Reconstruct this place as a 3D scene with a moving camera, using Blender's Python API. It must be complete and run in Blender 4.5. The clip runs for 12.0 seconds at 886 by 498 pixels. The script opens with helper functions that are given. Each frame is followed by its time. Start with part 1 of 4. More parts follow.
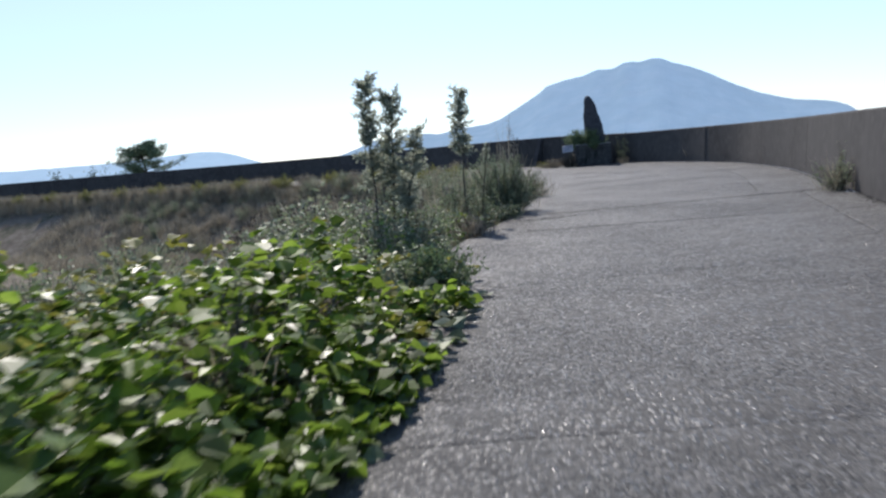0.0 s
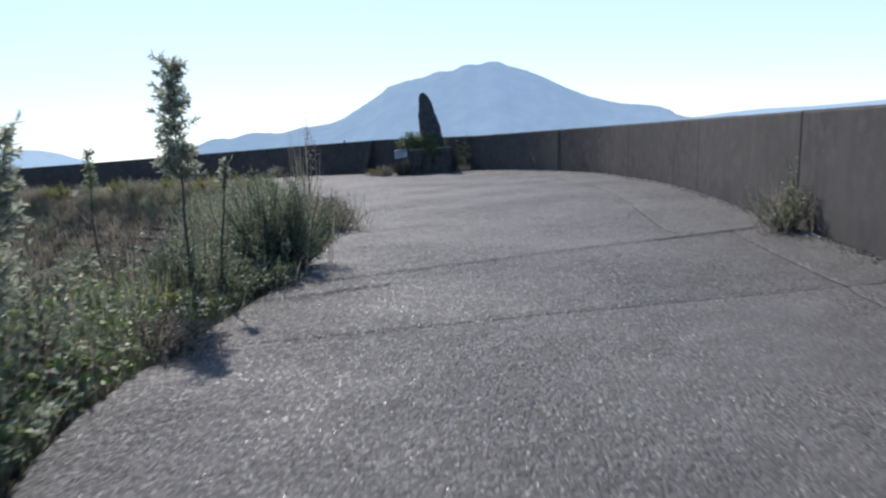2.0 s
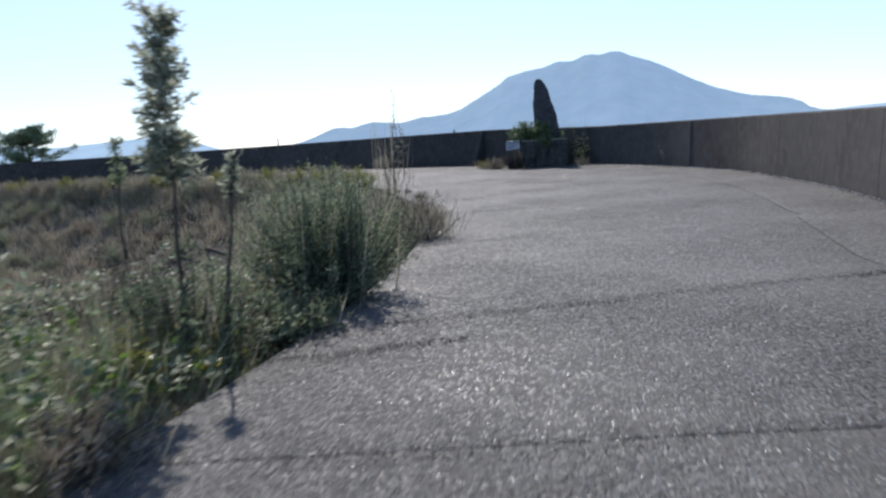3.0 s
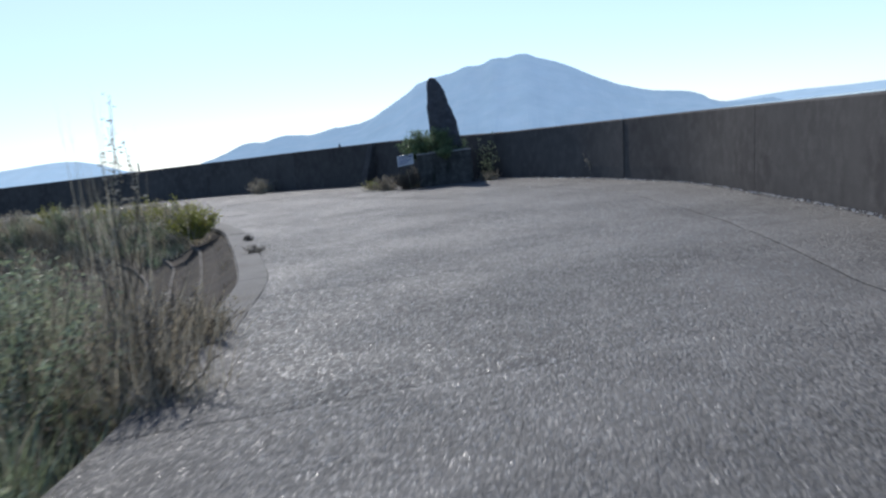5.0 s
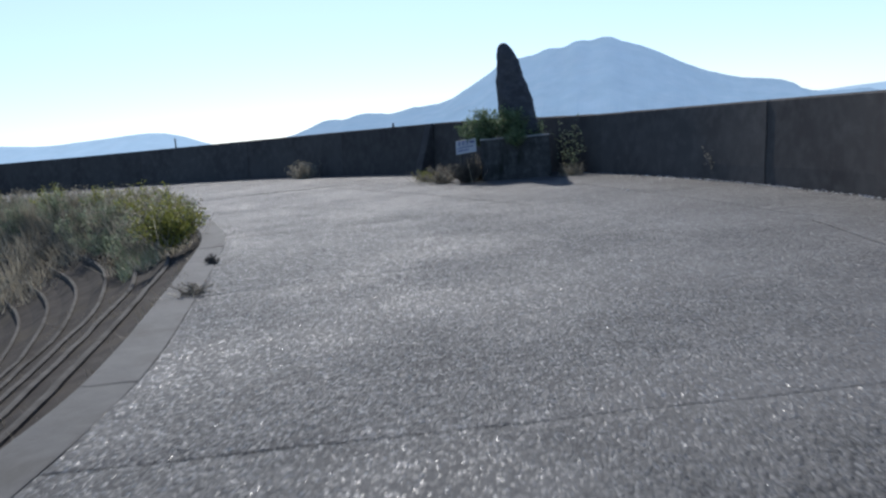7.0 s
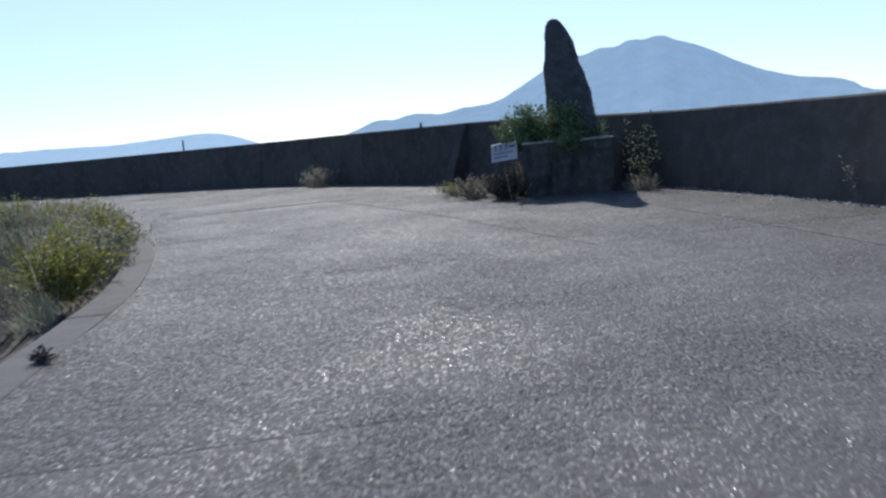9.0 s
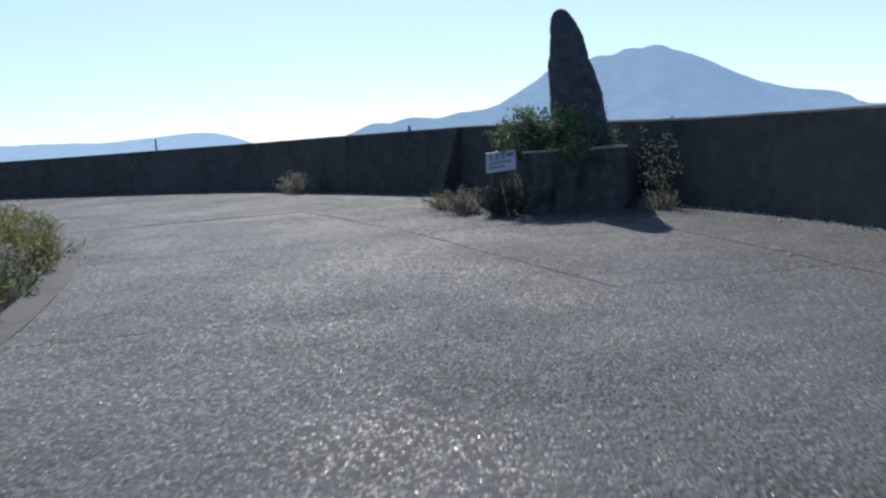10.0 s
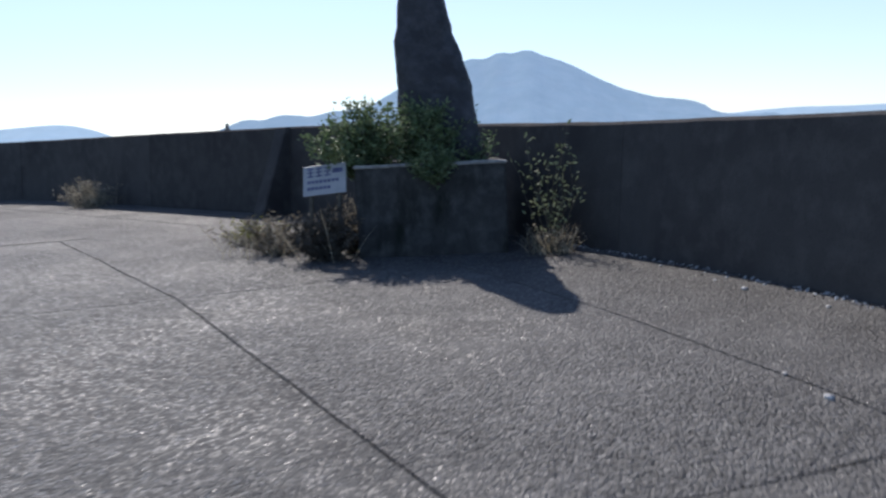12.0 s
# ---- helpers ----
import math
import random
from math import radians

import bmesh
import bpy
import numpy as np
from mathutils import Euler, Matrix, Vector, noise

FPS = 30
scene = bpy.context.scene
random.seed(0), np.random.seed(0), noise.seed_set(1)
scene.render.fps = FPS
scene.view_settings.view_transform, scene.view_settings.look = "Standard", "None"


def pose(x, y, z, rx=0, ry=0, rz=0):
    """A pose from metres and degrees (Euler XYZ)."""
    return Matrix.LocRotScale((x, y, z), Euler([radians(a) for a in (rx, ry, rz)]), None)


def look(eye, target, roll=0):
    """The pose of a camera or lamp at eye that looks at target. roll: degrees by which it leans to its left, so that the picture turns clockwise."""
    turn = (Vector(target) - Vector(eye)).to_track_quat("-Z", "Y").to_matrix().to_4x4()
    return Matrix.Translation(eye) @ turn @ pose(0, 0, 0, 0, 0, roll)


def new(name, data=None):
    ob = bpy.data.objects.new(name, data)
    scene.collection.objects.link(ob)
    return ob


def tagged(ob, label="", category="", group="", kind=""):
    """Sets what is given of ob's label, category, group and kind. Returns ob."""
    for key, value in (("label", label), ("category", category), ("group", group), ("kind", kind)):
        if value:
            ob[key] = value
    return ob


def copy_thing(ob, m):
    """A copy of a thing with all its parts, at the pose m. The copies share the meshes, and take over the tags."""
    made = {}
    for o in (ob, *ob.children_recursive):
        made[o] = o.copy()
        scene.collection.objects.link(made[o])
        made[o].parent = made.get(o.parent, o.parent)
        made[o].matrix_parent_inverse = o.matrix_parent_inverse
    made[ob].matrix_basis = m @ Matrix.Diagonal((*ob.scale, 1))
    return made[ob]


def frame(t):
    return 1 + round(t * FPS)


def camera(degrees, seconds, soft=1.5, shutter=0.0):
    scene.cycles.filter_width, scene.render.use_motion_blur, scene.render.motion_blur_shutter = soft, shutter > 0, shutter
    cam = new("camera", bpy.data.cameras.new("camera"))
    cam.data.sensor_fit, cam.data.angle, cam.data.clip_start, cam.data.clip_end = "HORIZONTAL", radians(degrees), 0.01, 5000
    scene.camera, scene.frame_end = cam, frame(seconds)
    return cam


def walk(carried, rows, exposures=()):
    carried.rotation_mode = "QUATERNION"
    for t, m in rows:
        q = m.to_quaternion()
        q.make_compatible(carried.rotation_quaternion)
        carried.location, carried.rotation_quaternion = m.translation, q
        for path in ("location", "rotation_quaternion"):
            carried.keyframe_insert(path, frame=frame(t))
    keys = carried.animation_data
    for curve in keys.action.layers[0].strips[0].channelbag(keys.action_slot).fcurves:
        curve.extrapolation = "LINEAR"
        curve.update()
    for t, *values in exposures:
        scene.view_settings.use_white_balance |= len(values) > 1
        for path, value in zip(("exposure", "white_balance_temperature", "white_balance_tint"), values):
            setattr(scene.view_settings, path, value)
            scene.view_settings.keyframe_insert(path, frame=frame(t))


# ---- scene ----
cam = camera(55.0, 12.0, soft=2.4, shutter=0.5)
PATH = [
    (0, (3.363, -35.561, 1.098), (2.858, -33.636, 0.869), -4.68),
    (0.5, (3.216, -34.171, 1.120), (2.731, -32.243, 0.882), -7.78),
    (1, (3.183, -32.717, 1.181), (2.959, -30.748, 0.913), -7.22),
    (1.5, (3.148, -31.381, 1.204), (2.964, -29.407, 0.941), -5.83),
    (2, (3.136, -30.107, 1.192), (2.991, -28.129, 0.935), -4.28),
    (2.5, (3.051, -29.065, 1.232), (2.648, -27.123, 0.970), -2.03),
    (3, (3.051, -27.811, 1.170), (2.639, -25.870, 0.910), -3.74),
    (3.5, (2.994, -26.537, 1.187), (2.602, -24.591, 0.936), -8.17),
    (3.7, (2.991, -26.012, 1.197), (2.721, -24.049, 0.926), -7.00),
    (5.3, (3.016, -21.715, 1.260), (2.805, -19.742, 1.009), -6.21),
    (5.5, (3.010, -21.223, 1.257), (2.815, -19.248, 1.009), -4.98),
    (6, (2.941, -20.054, 1.242), (2.764, -18.079, 0.978), -3.69),
    (6.5, (2.787, -18.892, 1.217), (2.427, -16.944, 0.945), -3.18),
    (6.7, (2.750, -18.459, 1.226), (2.376, -16.515, 0.941), -4.34),
    (8.3, (2.448, -15.196, 1.209), (1.976, -13.273, 0.928), -4.92),
    (8.5, (2.384, -14.799, 1.198), (1.923, -12.873, 0.917), -4.21),
    (9, (2.233, -13.821, 1.196), (1.719, -11.906, 0.922), -5.04),
    (9.5, (2.073, -12.865, 1.185), (1.571, -10.947, 0.917), -5.55),
    (10, (1.874, -11.928, 1.191), (1.375, -10.010, 0.926), -3.82),
    (10.5, (1.756, -10.946, 1.170), (1.126, -9.064, 0.922), -7.40),
    (11, (1.731, -9.727, 1.197), (1.427, -7.770, 0.913), -7.09),
    (11.5, (1.674, -8.864, 1.214), (1.400, -6.903, 0.932), -5.89),
    (12, (1.668, -8.019, 1.210), (1.460, -6.050, 0.929), -2.48),
]
WHITE = [(0, 0.08, 6450, 12), (3.7, 0.08, 6450, 12), (5.3, 0.0, 6200, 10), (9.5, -0.05, 6160, 10), (10.5, -0.14, 6180, 10), (11.3, -0.06, 6330, 12), (12, 0.0, 6410, 13.5)]
walk(cam, [(t, look(eye, target, roll)) for t, eye, target, roll in PATH], WHITE)

# ---------------------------------------------------------------- light
SUN_AZ, SUN_EL = 21.5, 39.0          # degrees left of +y, degrees up
world = bpy.data.worlds.new("sky")
scene.world = world
world.use_nodes = True
wn = world.node_tree.nodes
sky = wn.new("ShaderNodeTexSky")
sky.sky_type, sky.sun_disc = "NISHITA", False
sky.sun_elevation, sky.sun_rotation = radians(SUN_EL), radians(-SUN_AZ)
sky.altitude, sky.air_density, sky.dust_density, sky.ozone_density = 0, 0.82, 0.2, 4.2
wn["Background"].inputs["Strength"].default_value = 0.165
air = wn.new("ShaderNodeMix")          # bright haze on the sun's side, thinning to a clear sky opposite
air.data_type = "RGBA"
side = wn.new("ShaderNodeVectorMath")
side.operation = "DOT_PRODUCT"
side.inputs[1].default_value = (-math.sin(radians(SUN_AZ)) * math.cos(radians(SUN_EL)), math.cos(radians(SUN_AZ)) * math.cos(radians(SUN_EL)), math.sin(radians(SUN_EL)))
glow = wn.new("ShaderNodeMapRange")
glow.interpolation_type = "SMOOTHSTEP"
glow.inputs["From Min"].default_value, glow.inputs["From Max"].default_value = -0.35, 0.6
glow.inputs["To Min"].default_value, glow.inputs["To Max"].default_value = 0.0, 0.52
world.node_tree.links.new(wn.new("ShaderNodeTexCoord").outputs["Generated"], side.inputs[0])
world.node_tree.links.new(side.outputs["Value"], glow.inputs["Value"])
low = wn.new("ShaderNodeMapRange")      # the haze lies low
low.interpolation_type = "SMOOTHSTEP"
low.inputs["From Min"].default_value, low.inputs["From Max"].default_value = 0.2, 0.75
low.inputs["To Min"].default_value, low.inputs["To Max"].default_value = 1.0, 0.0
high = wn.new("ShaderNodeSeparateXYZ")
amount = wn.new("ShaderNodeMath")
amount.operation = "MULTIPLY"
sight = [x for x in wn if x.type == "TEX_COORD"][0].outputs["Generated"]
world.node_tree.links.new(sight, high.inputs[0])
world.node_tree.links.new(high.outputs["Z"], low.inputs["Value"])
world.node_tree.links.new(low.outputs["Result"], amount.inputs[0])
world.node_tree.links.new(glow.outputs["Result"], amount.inputs[1])
world.node_tree.links.new(amount.outputs[0], air.inputs[0])
air.inputs[7].default_value = (4.3, 5.35, 6.5, 1)
world.node_tree.links.new(sky.outputs[0], air.inputs[6])
world.node_tree.links.new(air.outputs[2], wn["Background"].inputs["Color"])
sun = new("sun", bpy.data.lights.new("sun", "SUN"))
sun.data.energy, sun.data.angle, sun.data.color = 5.0, radians(0.6), (1.0, 0.94, 0.86)
sun_to = Vector((-math.sin(radians(SUN_AZ)) * math.cos(radians(SUN_EL)), math.cos(radians(SUN_AZ)) * math.cos(radians(SUN_EL)), math.sin(radians(SUN_EL))))
sun.matrix_world = look(sun_to * 50, (0, 0, 0))


# ---------------------------------------------------------------- materials
def material(name, colours, rough=0.8, scales=(1.2, 14.0, 90.0), bump=0.3, bump_scale=60.0, bump_distance=0.01, metal=0.0, translucent=0.0, vary=0.0, stain=None, specular=0.5, streaks=False):
    """colours: dark, middle, light. Three sizes of noise mix them; stain adds blotches of one more colour; vary: change from piece to piece."""
    m = bpy.data.materials.new(name)
    m.use_nodes = True
    n, l = m.node_tree.nodes, m.node_tree.links
    b = n["Principled BSDF"]
    co = n.new("ShaderNodeTexCoord").outputs["Object"]

    fall = n.new("ShaderNodeMapping")
    fall.inputs["Scale"].default_value = (1.0, 1.0, 0.3 if streaks else 1.0)
    l.new(co, fall.inputs["Vector"])

    def noise_at(scale, detail=4.0, rough_=0.6, where=None):
        t = n.new("ShaderNodeTexNoise")
        t.inputs["Scale"].default_value, t.inputs["Detail"].default_value, t.inputs["Roughness"].default_value = scale, detail, rough_
        l.new(where or co, t.inputs["Vector"])
        return t.outputs["Fac"]

    def mix(f, a, c):
        x = n.new("ShaderNodeMix")
        x.data_type = "RGBA"
        for socket, value in ((x.inputs[0], f), (x.inputs[6], a), (x.inputs[7], c)):
            if isinstance(value, (tuple, float, int)):
                socket.default_value = (*value, 1) if isinstance(value, tuple) else value
            else:
                l.new(value, socket)
        return x.outputs[2]

    def ramp(f, lo, hi):
        r = n.new("ShaderNodeMapRange")
        r.inputs["From Min"].default_value, r.inputs["From Max"].default_value = lo, hi
        l.new(f, r.inputs["Value"])
        return r.outputs["Result"]

    dark, mid, light = colours
    c = mix(ramp(noise_at(scales[0]), 0.35, 0.65), dark, mid)
    c = mix(ramp(noise_at(scales[1]), 0.45, 0.75), c, light)
    fine = noise_at(scales[2], 2.0)
    c = mix(ramp(fine, 0.55, 0.8), c, dark)
    if stain:
        c = mix(ramp(noise_at(stain[1], 6.0, 0.7, fall.outputs["Vector"]), 0.5, 0.68), c, stain[0])
    if vary:
        info = n.new("ShaderNodeObjectInfo").outputs["Random"]
        geo = n.new("ShaderNodeNewGeometry").outputs["Random Per Island"]
        add = n.new("ShaderNodeMath")
        add.operation = "ADD"
        l.new(info, add.inputs[0]), l.new(geo, add.inputs[1])
        fr = n.new("ShaderNodeMath")
        fr.operation = "FRACT"
        l.new(add.outputs[0], fr.inputs[0])
        hsv = n.new("ShaderNodeHueSaturation")
        rg = n.new("ShaderNodeMapRange")
        rg.inputs["To Min"].default_value, rg.inputs["To Max"].default_value = 1 - vary, 1 + vary
        l.new(fr.outputs[0], rg.inputs["Value"]), l.new(rg.outputs["Result"], hsv.inputs["Value"]), l.new(c, hsv.inputs["Color"])
        c = hsv.outputs["Color"]
    l.new(c, b.inputs["Base Color"])
    b.inputs["Roughness"].default_value, b.inputs["Metallic"].default_value = rough, metal
    b.inputs["Specular IOR Level"].default_value = specular
    if bump:
        h = n.new("ShaderNodeBump")
        h.inputs["Strength"].default_value, h.inputs["Distance"].default_value = bump, bump_distance
        l.new(noise_at(bump_scale, 3.0), h.inputs["Height"])
        l.new(h.outputs["Normal"], b.inputs["Normal"])
    if translucent:
        tr, mx = n.new("ShaderNodeBsdfTranslucent"), n.new("ShaderNodeMixShader")
        l.new(c, tr.inputs["Color"])
        mx.inputs[0].default_value = translucent
        l.new(b.outputs[0], mx.inputs[1]), l.new(tr.outputs[0], mx.inputs[2])
        l.new(mx.outputs[0], n["Material Output"].inputs["Surface"])
    return m


def aggregate(name):
    """Worn concrete with bare gravel: pale and dark stones in grey mortar, rough relief that glints against the sun."""
    m = material(name, ((0.08, 0.078, 0.075), (0.105, 0.102, 0.097), (0.133, 0.129, 0.123)), rough=0.6, scales=(0.6, 3.1, 60.0), bump=0, stain=((0.076, 0.073, 0.07), 0.9), vary=0.07, specular=0.34)
    n, l = m.node_tree.nodes, m.node_tree.links
    b = n["Principled BSDF"]
    co = [x for x in n if x.type == "TEX_COORD"][0].outputs["Object"]
    v = n.new("ShaderNodeTexVoronoi")
    v.inputs["Scale"].default_value = 60.0
    l.new(co, v.inputs["Vector"])
    wear = n.new("ShaderNodeTexNoise")
    wear.inputs["Scale"].default_value = 0.55
    wear.inputs["Detail"].default_value = 5.0
    l.new(co, wear.inputs["Vector"])
    r = n.new("ShaderNodeMapRange")
    r.inputs["From Min"].default_value, r.inputs["From Max"].default_value = 0.37, 0.6
    l.new(wear.outputs["Fac"], r.inputs["Value"])
    old = b.inputs["Base Color"].links[0].from_socket
    grey = n.new("ShaderNodeSeparateColor")
    l.new(v.outputs["Color"], grey.inputs[0])
    stone = n.new("ShaderNodeMapRange")
    stone.inputs["To Min"].default_value, stone.inputs["To Max"].default_value = 0.5, 1.65
    l.new(grey.outputs[0], stone.inputs["Value"])
    hsv = n.new("ShaderNodeHueSaturation")
    l.new(old, hsv.inputs["Color"]), l.new(stone.outputs["Result"], hsv.inputs["Value"])
    mx = n.new("ShaderNodeMix")
    mx.data_type = "RGBA"
    l.new(r.outputs["Result"], mx.inputs[0]), l.new(old, mx.inputs[6]), l.new(hsv.outputs["Color"], mx.inputs[7])
    l.new(mx.outputs[2], b.inputs["Base Color"])
    gloss = n.new("ShaderNodeMapRange")
    gloss.inputs["From Max"].default_value = 0.4
    gloss.inputs["To Min"].default_value, gloss.inputs["To Max"].default_value = 0.26, 0.92
    l.new(grey.outputs[1], gloss.inputs["Value"]), l.new(gloss.outputs["Result"], b.inputs["Roughness"])
    h = n.new("ShaderNodeBump")
    h.inputs["Distance"].default_value = 0.017
    inv = n.new("ShaderNodeMath")
    inv.operation = "MULTIPLY_ADD"
    inv.inputs[1].default_value, inv.inputs[2].default_value = 0.55, 0.36
    l.new(r.outputs["Result"], inv.inputs[0]), l.new(inv.outputs[0], h.inputs["Strength"])
    dist = n.new("ShaderNodeMath")
    dist.operation = "SUBTRACT"
    dist.inputs[0].default_value = 1.0
    l.new(v.outputs["Distance"], dist.inputs[1]), l.new(dist.outputs[0], h.inputs["Height"])
    lump = n.new("ShaderNodeTexNoise")
    lump.inputs["Scale"].default_value, lump.inputs["Detail"].default_value, lump.inputs["Roughness"].default_value = 16.0, 3.0, 0.65
    l.new(co, lump.inputs["Vector"])
    h2 = n.new("ShaderNodeBump")
    h2.inputs["Distance"].default_value = 0.035
    l.new(inv.outputs[0], h2.inputs["Strength"])
    l.new(lump.outputs["Fac"], h2.inputs["Height"]), l.new(h.outputs["Normal"], h2.inputs["Normal"])
    l.new(h2.outputs["Normal"], b.inputs["Normal"])
    return m


M_SLAB = aggregate("gravelly_concrete")
M_KERB = material("worn_kerb_concrete", ((0.066, 0.064, 0.062), (0.086, 0.084, 0.081), (0.107, 0.104, 0.099)), 0.88, (0.7, 5, 90), 0.6, 70, stain=((0.05, 0.046, 0.041), 1.3), vary=0.06)
M_WALL = material("stained_wall_concrete", ((0.048, 0.044, 0.044), (0.070, 0.066, 0.064), (0.092, 0.087, 0.083)), 0.95, (0.7, 4.5, 60), 0.35, 45, stain=((0.072, 0.068, 0.066), 1.1), vary=0.14, specular=0.15, streaks=True)
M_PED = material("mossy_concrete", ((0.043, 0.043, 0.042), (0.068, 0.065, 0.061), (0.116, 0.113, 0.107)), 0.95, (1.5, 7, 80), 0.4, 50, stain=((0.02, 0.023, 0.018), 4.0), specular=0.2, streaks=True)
# much paler than M_PED: the sun caught by the rim is in this colour
M_SUNLIT_RIM = material("sunlit_rim_concrete", ((0.336, 0.3248, 0.3024), (0.448, 0.4368, 0.4144), (0.5152, 0.504, 0.4816)), 0.9, (2, 9, 90), 0.3, 60, stain=((0.18, 0.175, 0.165), 3.0))
M_ROCK = material("dark_rock", ((0.030, 0.031, 0.038), (0.051, 0.053, 0.062), (0.081, 0.082, 0.095)), 0.78, (1.8, 8, 50), 0.8, 14, 0.03)
M_SOIL = material("dry_soil", ((0.120, 0.099, 0.077), (0.198, 0.170, 0.135), (0.283, 0.247, 0.198)), 0.97, (0.5, 3, 30), 0.7, 12, 0.05, stain=((0.075, 0.08, 0.045), 0.7), specular=0.1)
M_STEP = material("dirty_terrace_concrete", ((0.027, 0.023, 0.020), (0.043, 0.037, 0.032), (0.063, 0.055, 0.048)), 0.96, (0.9, 5, 60), 0.6, 30, stain=((0.06, 0.05, 0.036), 1.0), vary=0.08, specular=0.12)
M_EDGING = material("worn_edging_concrete", ((0.065, 0.060, 0.054), (0.094, 0.087, 0.078), (0.123, 0.114, 0.104)), 0.94, (1.0, 6, 70), 0.4, 50, stain=((0.04, 0.035, 0.029), 1.6), vary=0.08, specular=0.15)
M_VINE = material("vine_leaf", ((0.092, 0.161, 0.018), (0.170, 0.257, 0.032), (0.285, 0.368, 0.069)), 0.43, (0.9, 6, 40), 0, translucent=0.55, vary=0.45)
M_GREEN = material("weed_leaf", ((0.086, 0.139, 0.064), (0.159, 0.222, 0.101), (0.293, 0.333, 0.178)), 0.6, (1.2, 8, 40), 0, translucent=0.3, vary=0.4)
M_HERB = material("bright_herb_leaf", ((0.09, 0.16, 0.03), (0.15, 0.24, 0.05), (0.24, 0.34, 0.09)), 0.5, (1.2, 8, 40), 0, translucent=0.45, vary=0.4)
M_GREY = material("grey_green_leaf", ((0.188, 0.235, 0.125), (0.315, 0.360, 0.220), (0.502, 0.535, 0.377)), 0.6, (1.2, 8, 40), 0, translucent=0.3, vary=0.3)
M_FEATHER = material("silvery_leaf", ((0.292, 0.317, 0.244), (0.390, 0.414, 0.329), (0.512, 0.536, 0.439)), 0.6, (1.2, 8, 40), 0, translucent=0.65, vary=0.3)
M_YELLOW = material("yellow_green_leaf", ((0.165, 0.18, 0.033), (0.27, 0.27, 0.0525), (0.39, 0.36, 0.09)), 0.55, (1.2, 8, 40), 0, translucent=0.35, vary=0.3)
M_STRAW = material("dry_grass_blade", ((0.264, 0.231, 0.165), (0.409, 0.363, 0.271), (0.594, 0.541, 0.422)), 0.7, (0.6, 5, 30), 0, translucent=0.3, vary=0.35)
M_BROWN = material("brown_dry_leaf", ((0.165, 0.138, 0.099), (0.275, 0.234, 0.172), (0.440, 0.385, 0.296)), 0.75, (0.8, 6, 30), 0, translucent=0.2, vary=0.35)
M_PALE = material("pale_seed_head", ((0.22, 0.2, 0.16), (0.33, 0.31, 0.25), (0.45, 0.43, 0.37)), 0.8, (2, 9, 40), 0, translucent=0.3, vary=0.2)
M_STEM = material("woody_stem", ((0.05, 0.042, 0.032), (0.085, 0.072, 0.055), (0.13, 0.115, 0.09)), 0.85, (2, 14, 70), 0.4, 60)
M_SAGE = material("dull_green_leaf", ((0.114, 0.149, 0.079), (0.193, 0.237, 0.137), (0.333, 0.369, 0.246)), 0.65, (1.2, 8, 40), 0, translucent=0.3, vary=0.35)
M_PINE = material("pine_needle", ((0.122, 0.177, 0.095), (0.190, 0.258, 0.141), (0.272, 0.354, 0.218)), 0.6, (0.5, 3, 20), 0, vary=0.3)
# leaf green paled and greyed, so distance haze is part of the colour
M_FARBUSH = material("haze_paled_leaf", ((0.16, 0.19, 0.15), (0.21, 0.25, 0.19), (0.27, 0.3, 0.24)), 0.8, (0.5, 3, 20), 0, vary=0.2)
M_SIGN = material("white_painted_board", ((0.338, 0.349, 0.371), (0.394, 0.399, 0.416), (0.427, 0.433, 0.445)), 0.5, (3, 14, 90), 0.05, 60, stain=((0.42, 0.42, 0.44), 5.0))
M_INK = material("faded_blue_print", ((0.06, 0.07, 0.16), (0.1, 0.11, 0.22), (0.18, 0.19, 0.3)), 0.6, (4, 20, 90), 0)
M_PEBBLE = material("pale_pebble", ((0.4, 0.39, 0.37), (0.55, 0.54, 0.52), (0.66, 0.65, 0.63)), 0.7, (5, 25, 100), 0.2, 90, vary=0.25)
M_DARKPEBBLE = material("dark_clod", ((0.035, 0.03, 0.027), (0.06, 0.052, 0.045), (0.09, 0.08, 0.07)), 0.95, (5, 25, 100), 0.6, 60, 0.02)
M_METAL = material("weathered_steel", ((0.12, 0.12, 0.12), (0.18, 0.18, 0.18), (0.24, 0.235, 0.23)), 0.6, (5, 25, 100), 0.1, 90, metal=0.6)
M_SEA = material("sea_water", ((0.02, 0.05, 0.08), (0.03, 0.065, 0.095), (0.04, 0.08, 0.11)), 0.12, (0.01, 0.05, 0.3), 0.3, 0.4, 0.3)


